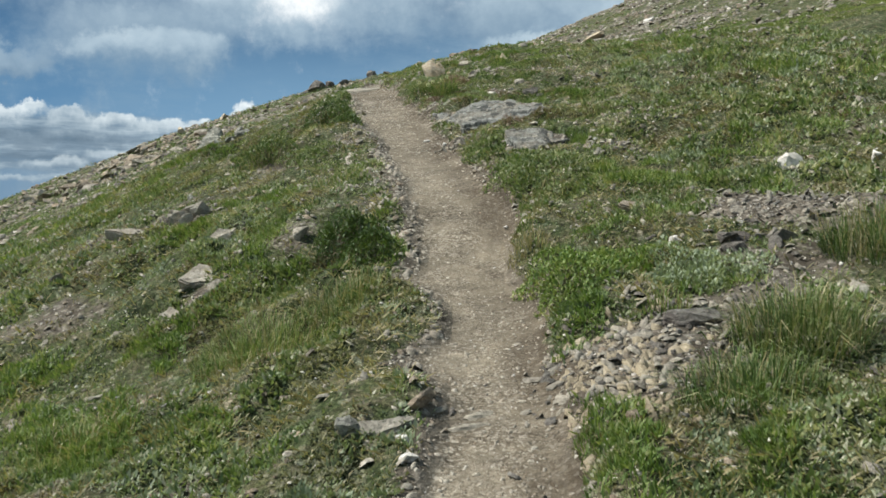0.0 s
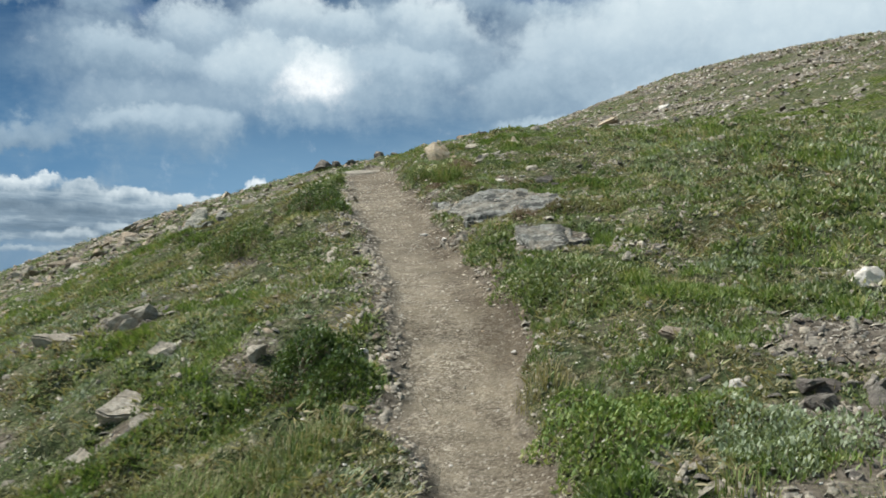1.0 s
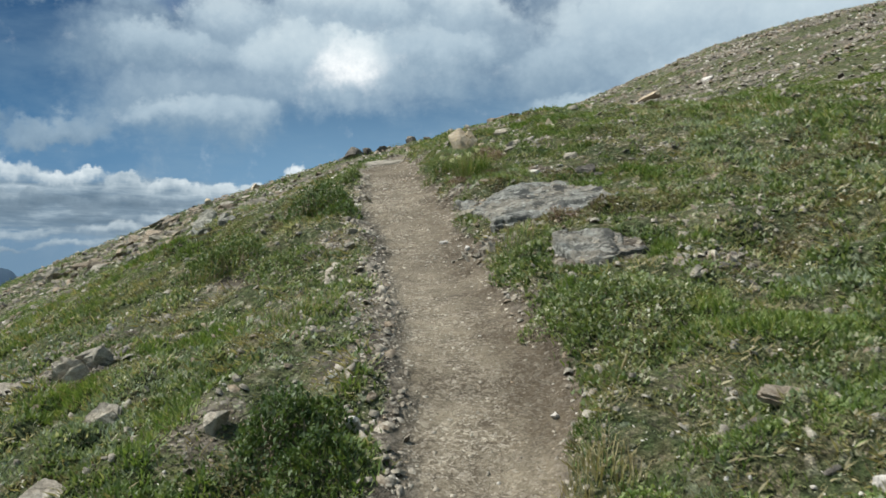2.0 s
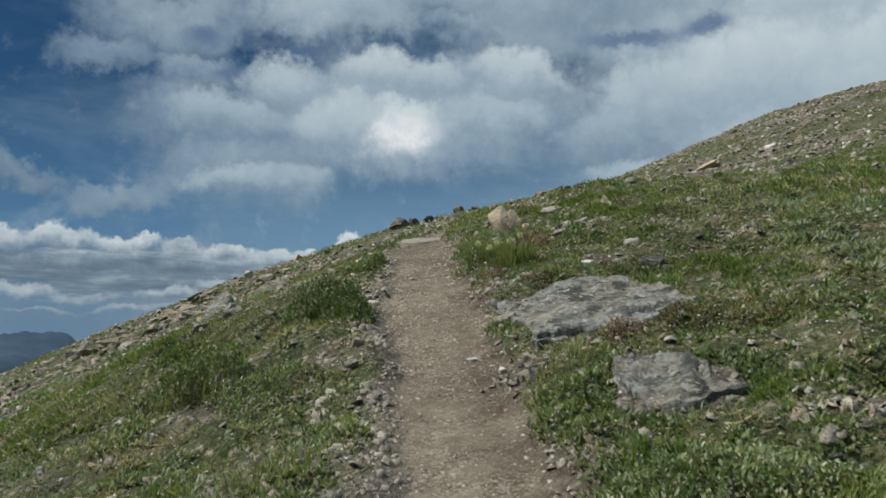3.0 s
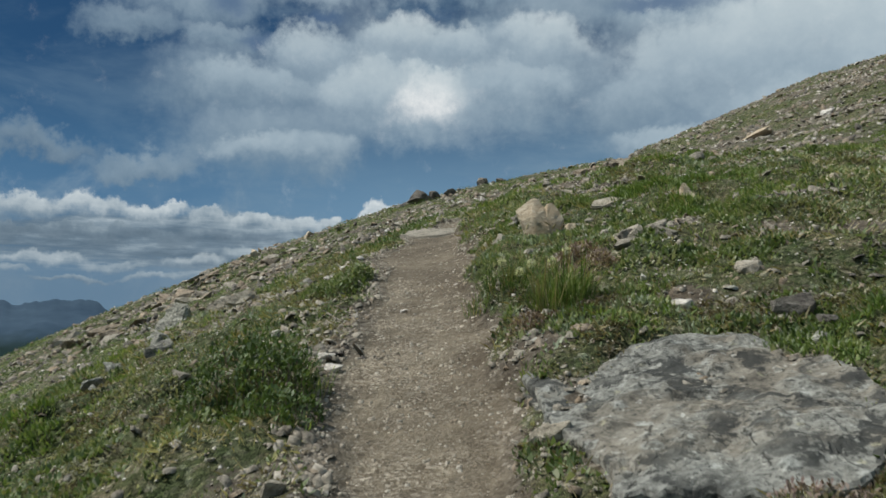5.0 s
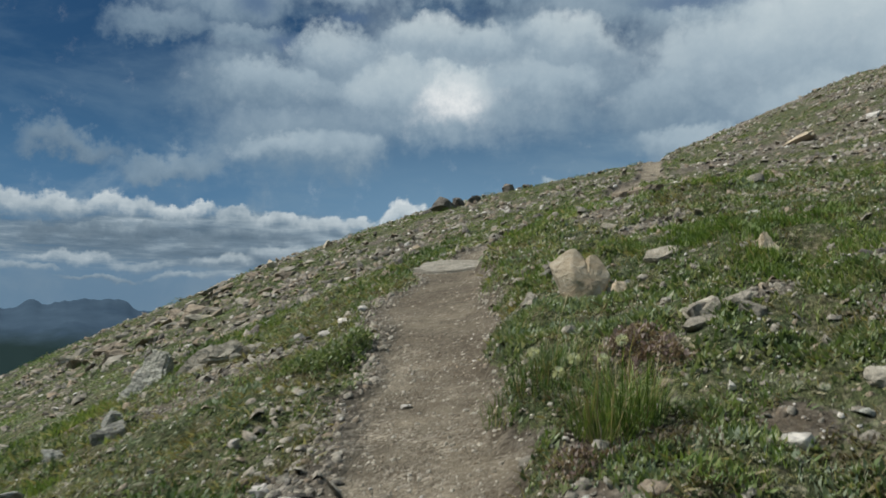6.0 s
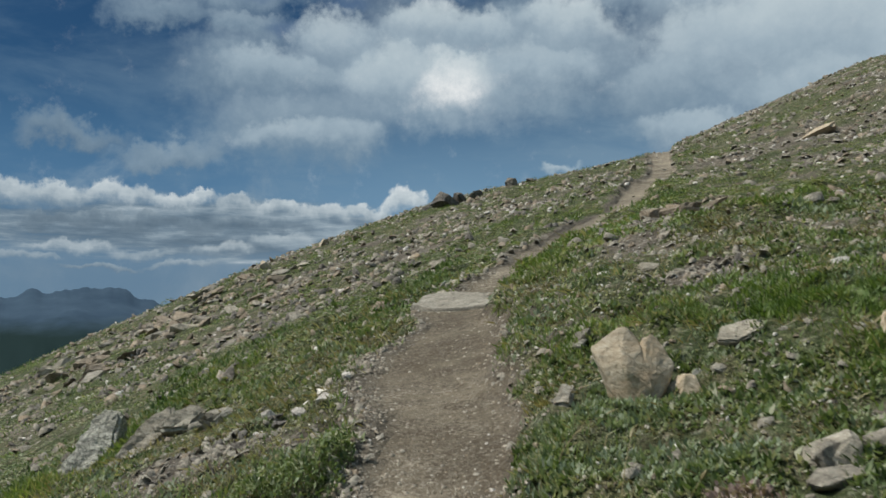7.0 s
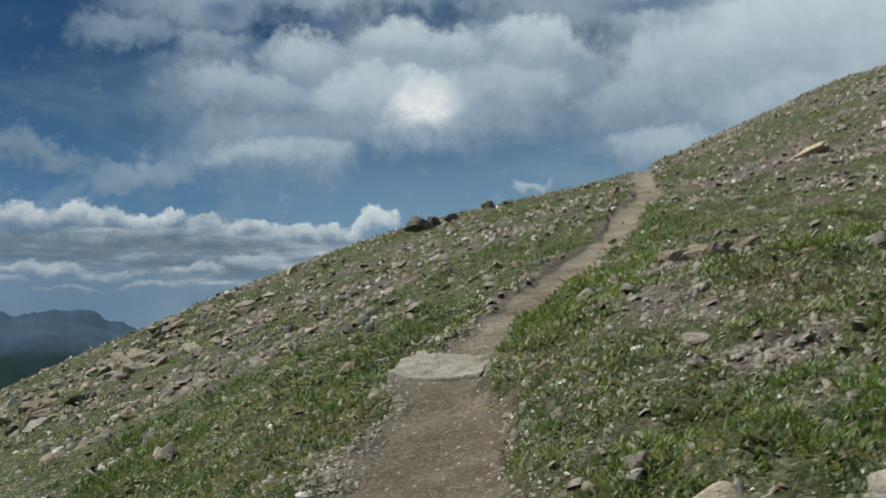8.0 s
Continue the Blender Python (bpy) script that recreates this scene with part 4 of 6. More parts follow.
# stones that stand out: x, y, length, depth, height, turn
for n, (x, y, a, b, c, r) in enumerate([(-0.36, 13.32, 0.10, 0.09, 0.09, 10), (-0.37, 13.28, 0.08, 0.07, 0.06, 70), (0.13, 12.55, 0.06, 0.05, 0.04, 0), (-0.05, 14.69, 0.19, 0.14, 0.09, 15), (1.85, 25.7, 0.36, 0.25, 0.2, 0),
                                        (-2.28, 13.13, 0.13, 0.1, 0.07, 30), (-0.01, 12.55, 0.13, 0.09, 0.05, 20), (-1.71, 10.84, 0.14, 0.1, 0.07, 10), (0.79, 10.89, 0.14, 0.12, 0.07, 0), (-0.76, 9.25, 0.10, 0.08, 0.09, 35)]):
    stone(x, y, a, b, c, M_SCHIST, r, k=n, label="angular grey schist stone half sunk in the turf")
for n, (x, y, a, b, c, r) in enumerate([(-0.77, 8.66, 0.13, 0.10, 0.08, 15), (-0.73, 8.92, 0.09, 0.08, 0.08, 60), (0.18, 8.46, 0.09, 0.07, 0.12, 10), (1.14, 9.63, 0.10, 0.08, 0.05, 30), (-1.79, 10.22, 0.14, 0.1, 0.07, 10),
                                        (-1.44, 6.78, 0.15, 0.1, 0.08, 40), (-0.86, 6.46, 0.15, 0.12, 0.13, 70), (-2.73, 7.24, 0.14, 0.13, 0.15, 0), (-1.65, 4.98, 0.12, 0.09, 0.06, 50),
                                        (0.16, 8.60, 0.13, 0.1, 0.1, 20), (-0.02, 9.52, 0.22, 0.12, 0.09, 100), (0.46, 8.64, 0.09, 0.07, 0.05, 0), (2.33, 6.7, 0.28, 0.2, 0.13, 15)]):
    stone(x, y, a, b, c, M_SCHIST, r, k=n + 3, label="angular grey schist stone half sunk in the turf")
for n, (x, y, a, b, c, r) in enumerate([(-1.59, 17.08, 0.1, 0.08, 0.06, 0), (-0.63, 14.56, 0.12, 0.08, 0.04, 20), (-0.28, 14.57, 0.09, 0.07, 0.05, 10), (-1.69, 13.86, 0.13, 0.08, 0.07, 30), (-1.75, 13.83, 0.07, 0.05, 0.05, 0),
                                        (-1.91, 13.73, 0.10, 0.08, 0.07, 60), (0.80, 13.75, 0.10, 0.06, 0.05, 10), (0.35, 10.97, 0.05, 0.05, 0.05, 0), (0.49, 10.60, 0.11, 0.07, 0.06, 15), (0.37, 10.88, 0.05, 0.04, 0.04, 0),
                                        (-1.40, 11.29, 0.06, 0.05, 0.06, 0), (-0.83, 11.68, 0.055, 0.045, 0.03, 20), (-0.14, 9.10, 0.07, 0.05, 0.03, 30), (0.02, 8.86, 0.07, 0.06, 0.05, 0), (-0.31, 6.31, 0.08, 0.07, 0.10, 20)]):
    stone(x, y, a, b, c, M_WHITE, r, k=n, sink=0.3, label="small white quartz stone lying on the ground", group="white quartz stones")
for n, (x, y, a, b, c, r) in enumerate([(0.44, 6.37, 0.04, 0.035, 0.035, 0), (1.30, 5.42, 0.11, 0.08, 0.07, 15), (2.27, 6.6, 0.23, 0.2, 0.17, 20), (2.88, 6.75, 0.15, 0.12, 0.1, 0), (-0.05, 3.53, 0.055, 0.05, 0.05, 10),
                                        (-0.02, 3.38, 0.085, 0.07, 0.05, 30), (6.5, 34.2, 0.5, 0.35, 0.26, 0), (-0.97, 10.62, 0.1, 0.08, 0.07, 0), (-1.1, 10.75, 0.08, 0.07, 0.06, 40), (-0.92, 10.5, 0.12, 0.08, 0.05, 10)]):
    stone(x, y, a, b, c, M_WHITE, r, k=n + 4, sink=0.3, label="small white quartz stone lying on the ground", group="white quartz stones")
for n, (x, y, a, b, c, r) in enumerate([(0.88, 10.42, 0.2, 0.15, 0.15, 20), (1.11, 4.24, 0.30, 0.18, 0.15, 30), 
                                        (-4.58, 21.1, 0.3, 0.2, 0.22, 0), (-6.95, 26.4, 0.32, 0.25, 0.24, 0), (-5.30, 39.6, 1.1, 0.7, 1.15, 20), (-4.75, 39.6, 0.9, 0.5, 0.8, 0), (-4.3, 39.5, 0.5, 0.3, 0.6, 40), (-6.0, 39.7, 0.6, 0.4, 0.5, 10),
                                        (-3.3, 40.0, 0.6, 0.4, 0.4, 10), (-2.7, 40.2, 0.45, 0.3, 0.35, 30), (-5.8, 40.0, 0.5, 0.4, 0.34, 60), (0.97, 10.3, 0.1, 0.08, 0.1, 0)]):
    stone(x, y, a, b, c, M_DARK, r, k=n, tilt=(18, 8), label="dark shadowed schist rock jutting from the slope", name="rock", category="rock", group="dark rocks on the slope")
for n, (x, y, a, b, c, r) in enumerate([(-3.23, 24.2, 0.3, 0.2, 0.26, 0), (-9.3, 34.7, 0.5, 0.4, 0.55, 0), (4.45, 33.4, 1.3, 0.7, 0.32, 10), (1.50, 12.35, 0.13, 0.1, 0.1, 0), (-8.5, 37.3, 0.65, 0.5, 0.3, 0)]):
    stone(x, y, a, b, c, M_TAN, r, k=n + 2, tilt=(10, -12), label="tan quartzite stone standing out of the turf", group="tan stones")
def outcrop(x, y, length, tall, pieces, mat, label, turn=60.0, lean=55.0, seed=0):
    """Low bedrock broken into uneven plates that lean back into the slope."""
    r = np.random.default_rng(seed)
    base = new("outcrop", None)
    base.matrix_world = Matrix.Translation((x, y, float(ground(np.array([x]), np.array([y]))[0])))
    for i in range(pieces):
        ob = new("fin", stone_mesh(mat, int(r.integers(len(SHARDS)))))
        a, q = r.uniform(0, 2 * np.pi), length * 0.5 * math.sqrt(r.random())
        fx, fy = x + math.cos(a) * q, y + math.sin(a) * q * 0.7
        fz = float(ground(np.array([fx]), np.array([fy]))[0]) - base.matrix_world.translation.z
        grow = r.uniform(0.45, 1.0)
        size = (length * 0.34 * grow, length * r.uniform(0.16, 0.28) * grow, tall * r.uniform(0.25, 0.45))
        ob.parent = base
        ob.matrix_basis = Matrix.Translation((fx - x, fy - y, fz + size[2] * 0.25)) @ pose(0, 0, 0, lean * r.uniform(0.1, 0.6), r.normal(-10, 16), turn + r.normal(0, 28)) @ Matrix.Diagonal((*size, 1))
    return tagged(base, label, "rock", "pale outcrops")


def leaning_outcrop():
    """Two pale bedrock faces that dip with the lower slope."""
    base = new("outcrop", None)
    x, y = -3.2, 14.75
    base.matrix_world = Matrix.Translation((x, y, float(ground(np.array([x]), np.array([y]))[0])))
    faces = (([(-0.29, -0.34), (-0.26, -0.18), (-0.14, 0.05), (-0.04, 0.25), (0.05, 0.33), (0.18, 0.28), (0.17, 0.02), (0.06, -0.13), (-0.10, -0.22)], -0.34, 0.20, 62, -6),
             ([(-0.19, -0.17), (-0.08, 0.02), (0.02, 0.10), (0.16, 0.20), (0.19, 0.06), (0.08, -0.09), (-0.10, -0.20)], 0.20, -0.14, 58, 8),
             ([(-0.14, -0.06), (-0.06, 0.05), (0.08, 0.09), (0.15, 0.02), (0.06, -0.08)], 0.50, -0.30, 50, 14))
    for k, (outline, dx, dy, tip, turn) in enumerate(faces):
        ob = new("fin", plate("fin", outline, 0.16, M_LICHEN if k == 0 else M_SCHIST, 0.02))
        z = float(ground(np.array([x + dx]), np.array([y + dy]))[0]) - base.matrix_world.translation.z
        ob.parent = base
        ob.matrix_basis = Matrix.Translation((dx, dy, z + 0.10)) @ pose(0, 0, 0, tip, -8, turn)
    tagged(base, "pale grey lichened bedrock face leaning into the lower slope", "rock", "pale outcrops")


leaning_outcrop()
outcrop(-3.75, 14.3, 0.5, 0.16, 6, M_BROWN, "low brownish outcrop of broken plates on the lower slope", 60, 50, 1)
outcrop(-2.54, 14.5, 0.3, 0.16, 5, M_SCHIST, "small pale outcrop of broken plates on the lower slope", 60, 50, 3)
outcrop(-2.62, 12.5, 0.4, 0.2, 5, M_LICHEN, "lichened outcrop of broken plates on the lower slope", 20, 50, 4)
outcrop(-1.92, 7.6, 0.36, 0.18, 6, M_SCHIST, "small broken outcrop of grey schist in the turf", 15, 50, 5)
outcrop(1.66, 5.22, 0.36, 0.10, 8, M_DARK, "low grey outcrop of layered schist in the turf", 15, 30, 7)
outcrop(0.40, 11.62, 0.30, 0.13, 7, M_SCHIST, "grey outcrop of layered schist among short grass", 25, 60, 8)
outcrop(0.28, 17.05, 0.6, 0.2, 8, M_BROWN, "low outcrop of layered brown schist above the trail", 15, 30, 9)
for x, y, a, b, c, r in ((-2.1, 8.5, 0.14, 0.1, 0.06, 5), (-2.45, 11.52, 0.28, 0.16, 0.10, 20)):
    stone(x, y, a, b, c, M_LICHEN, r, k=int(r), sink=0.4, label="flat pale grey slab lying in the turf", group="pale slabs")


def block(points, mat, seed, cut=0.02, rough=0.0035):
    """A broken stone block: flat facets with chipped edges and a grainy skin."""
    me = hull_mesh("block", points, mat, 0.006)
    bm = bmesh.new()
    bm.from_mesh(me)
    for size in (0.12, 0.06, 0.03, 0.02):
        bmesh.ops.triangulate(bm, faces=bm.faces)
        bmesh.ops.subdivide_edges(bm, edges=[e for e in bm.edges if e.calc_length() > size], cuts=1)
    bmesh.ops.triangulate(bm, faces=bm.faces)
    for v in bm.verts:
        c = v.co + Vector((seed, 0, 0))
        v.co += noise.noise_vector(c * 7) * cut * 0.3 + noise.noise_vector(c * 24) * rough + noise.noise_vector(c * 65) * rough * 0.4
    bm.to_mesh(me)
    bm.free()
    return me


def boulder():
    """The tan boulder beside the trail: a block split in two, with a lower piece broken off in front."""
    z = float(ground(np.array([-0.15]), np.array([12.60]))[0])
    base = new("boulder", None)
    base.matrix_world = Matrix.Translation((-0.15, 12.60, z))
    main = [(-0.165, 0.00, 0.180), (-0.09, 0.08, -0.05), (-0.125, -0.06, 0.110), (-0.080, -0.09, 0.020), (-0.04, -0.11, -0.05), (0.03, -0.14, -0.05), (0.055, -0.13, 0.04), (-0.062, -0.01, 0.250), (-0.035, 0.00, 0.252), (0.020, -0.05, 0.175), (-0.04, -0.13, 0.120), (0.01, 0.10, 0.20), (-0.11, 0.13, 0.17), (0.05, 0.10, -0.05)]
    side = [(-0.010, -0.02, 0.165), (0.030, -0.02, 0.222), (0.058, 0.00, 0.230), (0.080, 0.01, 0.205), (0.132, -0.03, 0.118), (0.120, -0.06, 0.075), (0.060, -0.135, -0.02), (0.020, -0.125, 0.06), (0.05, 0.09, 0.14), (0.11, 0.08, 0.03), (0.08, 0.0, -0.05)]
    for k, (name, points, mat) in enumerate((("block", main, M_TAN), ("split_block", side, M_TAN))):
        ob = new(name, block(points, mat, 3.0 * k))
        ob.parent = base
    tagged(base, "tan and grey broken boulder in the grass beside the trail", "boulder")


boulder()


def leaning_plate(x, y, outline, thick, mat, tip, roll, turn, label, lift=0.02):
    """A single broken plate that leans in the turf with its face up."""
    ob = new("leaning_plate", plate("leaning_plate", outline, thick, mat, 0.012, 0.55))
    z = float(ground(np.array([x]), np.array([y]))[0])
    ob.matrix_world = Matrix.Translation((x, y, z + lift)) @ pose(0, 0, 0, tip, roll, turn)
    return tagged(ob, label, "stone", "leaning plates")


leaning_plate(-1.42, 6.18, [(-0.14, -0.07), (-0.06, -0.09), (0.07, -0.08), (0.13, -0.04), (0.11, 0.05), (0.02, 0.12), (-0.03, 0.13), (-0.10, 0.02)], 0.09, M_GRAVEL, 30, 4, 8, "pale grey wedge of schist leaning in the turf", 0.03)
leaning_plate(-1.27, 5.98, [(-0.08, -0.05), (0.05, -0.06), (0.09, 0.02), (0.02, 0.07), (-0.06, 0.04)], 0.05, M_SCHIST, 30, -12, 40, "small grey plate at the foot of the wedge", 0.03)
leaning_plate(-1.55, 5.93, [(-0.07, -0.04), (0.06, -0.05), (0.07, 0.03), (-0.03, 0.06)], 0.05, M_GRAVEL, 40, 10, -20, "small grey plate at the foot of the wedge", 0.03)
leaning_plate(-2.30, 7.70, [(-0.23, -0.07), (-0.08, -0.10), (0.12, -0.08), (0.21, -0.02), (0.15, 0.07), (-0.02, 0.09), (-0.17, 0.05)], 0.08, M_GRAVEL, 12, 6, 6, "flat pale grey slab lying in the turf", 0.03)
leaning_plate(-1.44, 6.80, [(-0.09, -0.05), (0.02, -0.07), (0.09, -0.02), (0.05, 0.06), (-0.06, 0.05)], 0.06, M_SCHIST, 45, 8, -15, "grey plate of schist leaning in the turf", 0.035)
leaning_plate(0.98, 5.86, [(-0.08, -0.05), (0.02, -0.04), (0.11, 0.04), (0.08, 0.07), (-0.01, 0.025)], 0.035, M_DARK, 48, -10, -24, "brownish splinter of schist tilted up in the turf", 0.028)
leaning_plate(1.16, 5.90, [(-0.12, -0.04), (0.05, -0.05), (0.13, 0.0), (0.06, 0.06), (-0.07, 0.05)], 0.04, M_BROWN, 22, 8, 10, "low brownish plate of schist in the turf", 0.016)
leaning_plate(0.69, 12.43, [(-0.055, -0.06), (0.03, -0.07), (0.06, -0.02), (0.02, 0.03), (0.0, 0.08), (-0.03, 0.05)], 0.06, M_TAN, 64, 0, 10, "small ochre stone standing upright in the grass", 0.05)
leaning_plate(-0.42, 12.62, [(-0.05, -0.04), (0.04, -0.05), (0.05, 0.02), (0.0, 0.06)], 0.05, M_GRAVEL, 55, 0, -10, "small pale stone beside the boulder", 0.04)
for x, y, a, b, c, r in ((-1.62, 13.66, 0.27, 0.13, 0.12, 25), (-1.75, 13.68, 0.11, 0.07, 0.06, 0), (-1.90, 13.55, 0.07, 0.05, 0.05, 40), (-1.58, 13.95, 0.06, 0.05, 0.05, 10)):
    stone(x, y, a, b, c, M_WHITE, r, k=int(r) + 2, sink=0.2, label="white quartz block at the trail's edge", group="white quartz")
# dark stones added in place of the black shadow beside the quartz
for x, y, a, b, c, r in ((-1.82, 13.60, 0.12, 0.09, 0.06, 10), (-1.88, 13.72, 0.10, 0.07, 0.05, 50), (-1.74, 13.50, 0.09, 0.06, 0.04, 80)):
    stone(x, y, a, b, c, M_DARK, r, k=int(r) + 1, sink=0.3, label="dark stone added as the black shadow beside the white quartz", group="dark stones")
flag = new("flat_stone", plate("flat_stone", [(-0.13, -0.04), (-0.05, -0.06), (0.08, -0.03), (0.12, 0.02), (0.07, 0.06), (-0.06, 0.05)], 0.03, M_SCHIST, 0.008, 0.4))
flag.matrix_world = pose(0.23, 12.72, float(ground(np.array([0.23]), np.array([12.72]))[0]) + 0.032, 26, -12, 22)
tagged(flag, "flat grey stone lying on its edge in the grass", "stone", "stones beside the trail")
stone(0.03, 12.50, 0.20, 0.13, 0.13, M_TAN, 12, k=5, sink=0.3, label="low ochre stone in front of the boulder", group="tan stones")
leaning_plate(-0.13, 3.62, [(-0.15, -0.03), (-0.05, -0.045), (0.07, -0.04), (0.15, -0.012), (0.14, 0.02), (0.04, 0.03), (-0.07, 0.045), (-0.14, 0.025)], 0.04, M_SCHIST, 30, -8, 22, "long brown layered schist block at the trail's edge", 0.045)
stone(0.01, 3.76, 0.16, 0.07, 0.08, M_BROWN, 30, (8, 0), k=6, sink=0.2, label="brown layered schist splinter at the trail's edge", group="layered blocks")
stone(-0.25, 3.58, 0.10, 0.08, 0.09, M_LICHEN, 10, k=2, sink=0.2, label="pale block broken off the layered schist", group="layered blocks")
for x, y, a, b, r in ((0.44, 4.1, 0.13, 0.08, 10), (0.22, 3.79, 0.16, 0.09, 15), (0.18, 3.68, 0.2, 0.07, 5), (0.52, 3.95, 0.1, 0.07, 60)):
    stone(x, y, a, b, 0.04, M_SCHIST, r, k=int(r) + 1, sink=0.55, label="flat schist plate trodden into the trail", group="plates in the trail")


def scattered(name, count, box, size, mats, label, keep, flat=(0.28, 0.55), seed=0, sink=0.3):
    """Single stones strewn over a stretch of ground."""
    r = np.random.default_rng(seed)
    made = 0
    while made < count:
        x, y = r.uniform(box[0], box[1]), r.uniform(box[2], box[3])
        if r.random() > keep(np.array([x]), np.array([y]))[0]:
            continue
        s = size[0] * (size[1] / size[0]) ** (r.random() ** 1.6)
        stone(x, y, s, s * r.uniform(0.55, 0.9), s * r.uniform(*flat), mats[int(r.integers(len(mats)))], r.uniform(0, 180), (r.uniform(-20, 20), r.uniform(-20, 20)), int(r.integers(10)), sink, label, name)
        made += 1


def loose(x, y):
    return np.where(np.abs(trail_side(x, y)) < 1.35, 0.0, 0.12 + 0.9 * (1 - turf_cover(x, y)))


scattered("stone", 110, (-2.6, 2.2, 3.2, 13.0), (0.04, 0.14), [M_SCHIST, M_GRAVEL, M_LICHEN, M_BROWN], "loose grey-brown schist stone lying in the turf", loose, seed=11)
scattered("stone", 80, (-4.8, 3.2, 13.0, 22.0), (0.05, 0.16), [M_SCHIST, M_SCHIST, M_BROWN, M_GRAVEL], "loose grey-brown schist stone lying in the turf", loose, seed=12)


def ledge(x, y):
    return np.exp(-(((x + 10.0) / 2.2) ** 2 + ((y - 29.5) / 3.5) ** 2))


scattered("rock", 130, (-14.5, -6.5, 22.0, 37.0), (0.24, 0.85), [M_BROWN, M_SCHIST, M_BROWN, M_GRAVEL], "weathered brownish slab of the broken ledge", ledge, (0.25, 0.5), 13)


def rubble(name, count, sampler, size, mat, label, flat=(0.14, 0.5), seed=0, lift=0.06, tip=0.45, slim=(0.5, 0.9)):
    """Very many small stones in one mesh."""
    r = np.random.default_rng(seed)
    shapes = []
    for k in range(8):
        q = np.random.default_rng(300 + k)
        c = 5 + k % 2
        a = np.sort(np.linspace(0, 2 * np.pi, c, endpoint=False) + q.uniform(-0.4, 0.4, c))
        w = q.uniform(0.7, 1.1, c)
        foot_ = np.stack([np.cos(a) * w, np.sin(a) * w, np.full(c, -1.0)], -1)
        shrink = q.uniform(0.55, 0.95, (c, 1))
        head = np.concatenate([foot_[:, :2] * shrink, (0.75 + 0.5 * foot_[:, :1] * q.uniform(-0.6, 0.6) + q.uniform(-0.15, 0.15, (c, 1)))], 1)
        tri = [(i, (i + 1) % c, c + (i + 1) % c) for i in range(c)] + [(i, c + (i + 1) % c, c + i) for i in range(c)] + [(c, c + i, c + i + 1) for i in range(1, c - 1)]
        shapes.append((np.concatenate([foot_, head]), np.array(tri)))
    x, y, boost = sampler(r, count)
    z = ground(x, y)
    s = size[0] * (size[1] / size[0]) ** (r.random(len(x)) ** 1.9) * boost
    verts, faces, at = [], [], 0
    which = r.integers(0, 8, len(x))
    for k, (v, f) in enumerate(shapes):
        pick = np.nonzero(which == k)[0]
        n = len(pick)
        a = r.uniform(0, 2 * np.pi, n)
        tx, ty = r.normal(0, tip, n), r.normal(0, tip, n)
        sc = np.stack([s[pick] / 2, s[pick] * r.uniform(*slim, n) / 2, s[pick] * r.uniform(*flat, n) / 2], -1)
        p = v[None] * sc[:, None]
        p[..., 2] += p[..., 0] * tx[:, None] + p[..., 1] * ty[:, None]
        ca, sa2 = np.cos(a)[:, None], np.sin(a)[:, None]
        p = np.stack([p[..., 0] * ca - p[..., 1] * sa2, p[..., 0] * sa2 + p[..., 1] * ca, p[..., 2]], -1)
        p += np.stack([x[pick], y[pick], z[pick] + lift * s[pick]], -1)[:, None]
        verts.append(p.reshape(-1, 3))
        faces.append((f[None] + (np.arange(n) * len(v))[:, None, None]).reshape(-1, 3) + at)
        at += n * len(v)
    v, f = np.concatenate(verts), np.concatenate(faces)
    me = bpy.data.meshes.new(name)
    me.vertices.add(len(v))
    me.vertices.foreach_set("co", v.astype(np.float32).ravel())
    me.loops.add(f.size)
    me.loops.foreach_set("vertex_index", f.astype(np.int32).ravel())
    me.polygons.add(len(f))
    me.polygons.foreach_set("loop_start", np.arange(0, f.size, 3, dtype=np.int32))
    me.update(calc_edges=True)
    me.materials.append(mat)
    return tagged(new(name, me), label, "stones", kind="stuff")


def reach(x, y):
    """About how near the walk brings each place into view, in metres."""
    m = np.interp(y, [0, 10.3], [0.25, -0.5])
    return np.maximum.reduce([np.full(np.shape(x), 2.7), 2.0 * np.abs(x - m), y - 10.3])


def strewn(box, weight):
    def sampler(r, count):
        xs_, ys_ = [], []
        got = 0
        while got < count:
            x, y = r.uniform(box[0], box[1], 20000), r.uniform(box[2], box[3], 20000)
            ok = r.random(20000) < weight(x, y)
            xs_.append(x[ok])
            ys_.append(y[ok])
            got += ok.sum()
        x, y = np.concatenate(xs_)[:count], np.concatenate(ys_)[:count]
        return x, y, np.clip(reach(x, y) / 6.0, 0.8, 3.0)
    return sampler


def on_trail(x, y):
    """Gravel: thin on the dusty lower stretch, thick beside and above the slabs."""
    s = np.abs(trail_side(x, y))
    rough = 0.22 + 0.6 * (1 - smooth(4.2, 5.6, y)) + 0.65 * smooth(8.0, 10.0, y) - 0.76 * smooth(11.8, 13.2, y)
    return np.where(s < 0.8, rough, np.where(s < 1.6, 0.9, 0.0)) * (0.4 + 0.6 * smooth(-0.25, 0.2, fbm(x, y, 0.4, 2, 88)))


def off_trail(x, y):
    s = np.abs(trail_side(x, y))
    return np.where(s < 1.0, 0.0, 0.13 + 0.87 * (1 - turf_cover(x, y)) ** 1.5) * np.clip(3.5 / reach(x, y), 0.25, 1) * (1 - 0.45 * smooth(-2.2, -3.2, x)) * (1 + 0.8 * smooth(11, 15, y) * smooth(0, 1, x))


def berm(x, y):
    s = trail_side(x, y)
    return np.where((s < -0.85) & (s > -2.4), 0.9, np.where((s > 0.95) & (s < 1.3), 0.25, 0.0)) * (0.12 + 0.88 * smooth(0.0, 0.3, fbm(x, y, 0.7, 3, 66)))


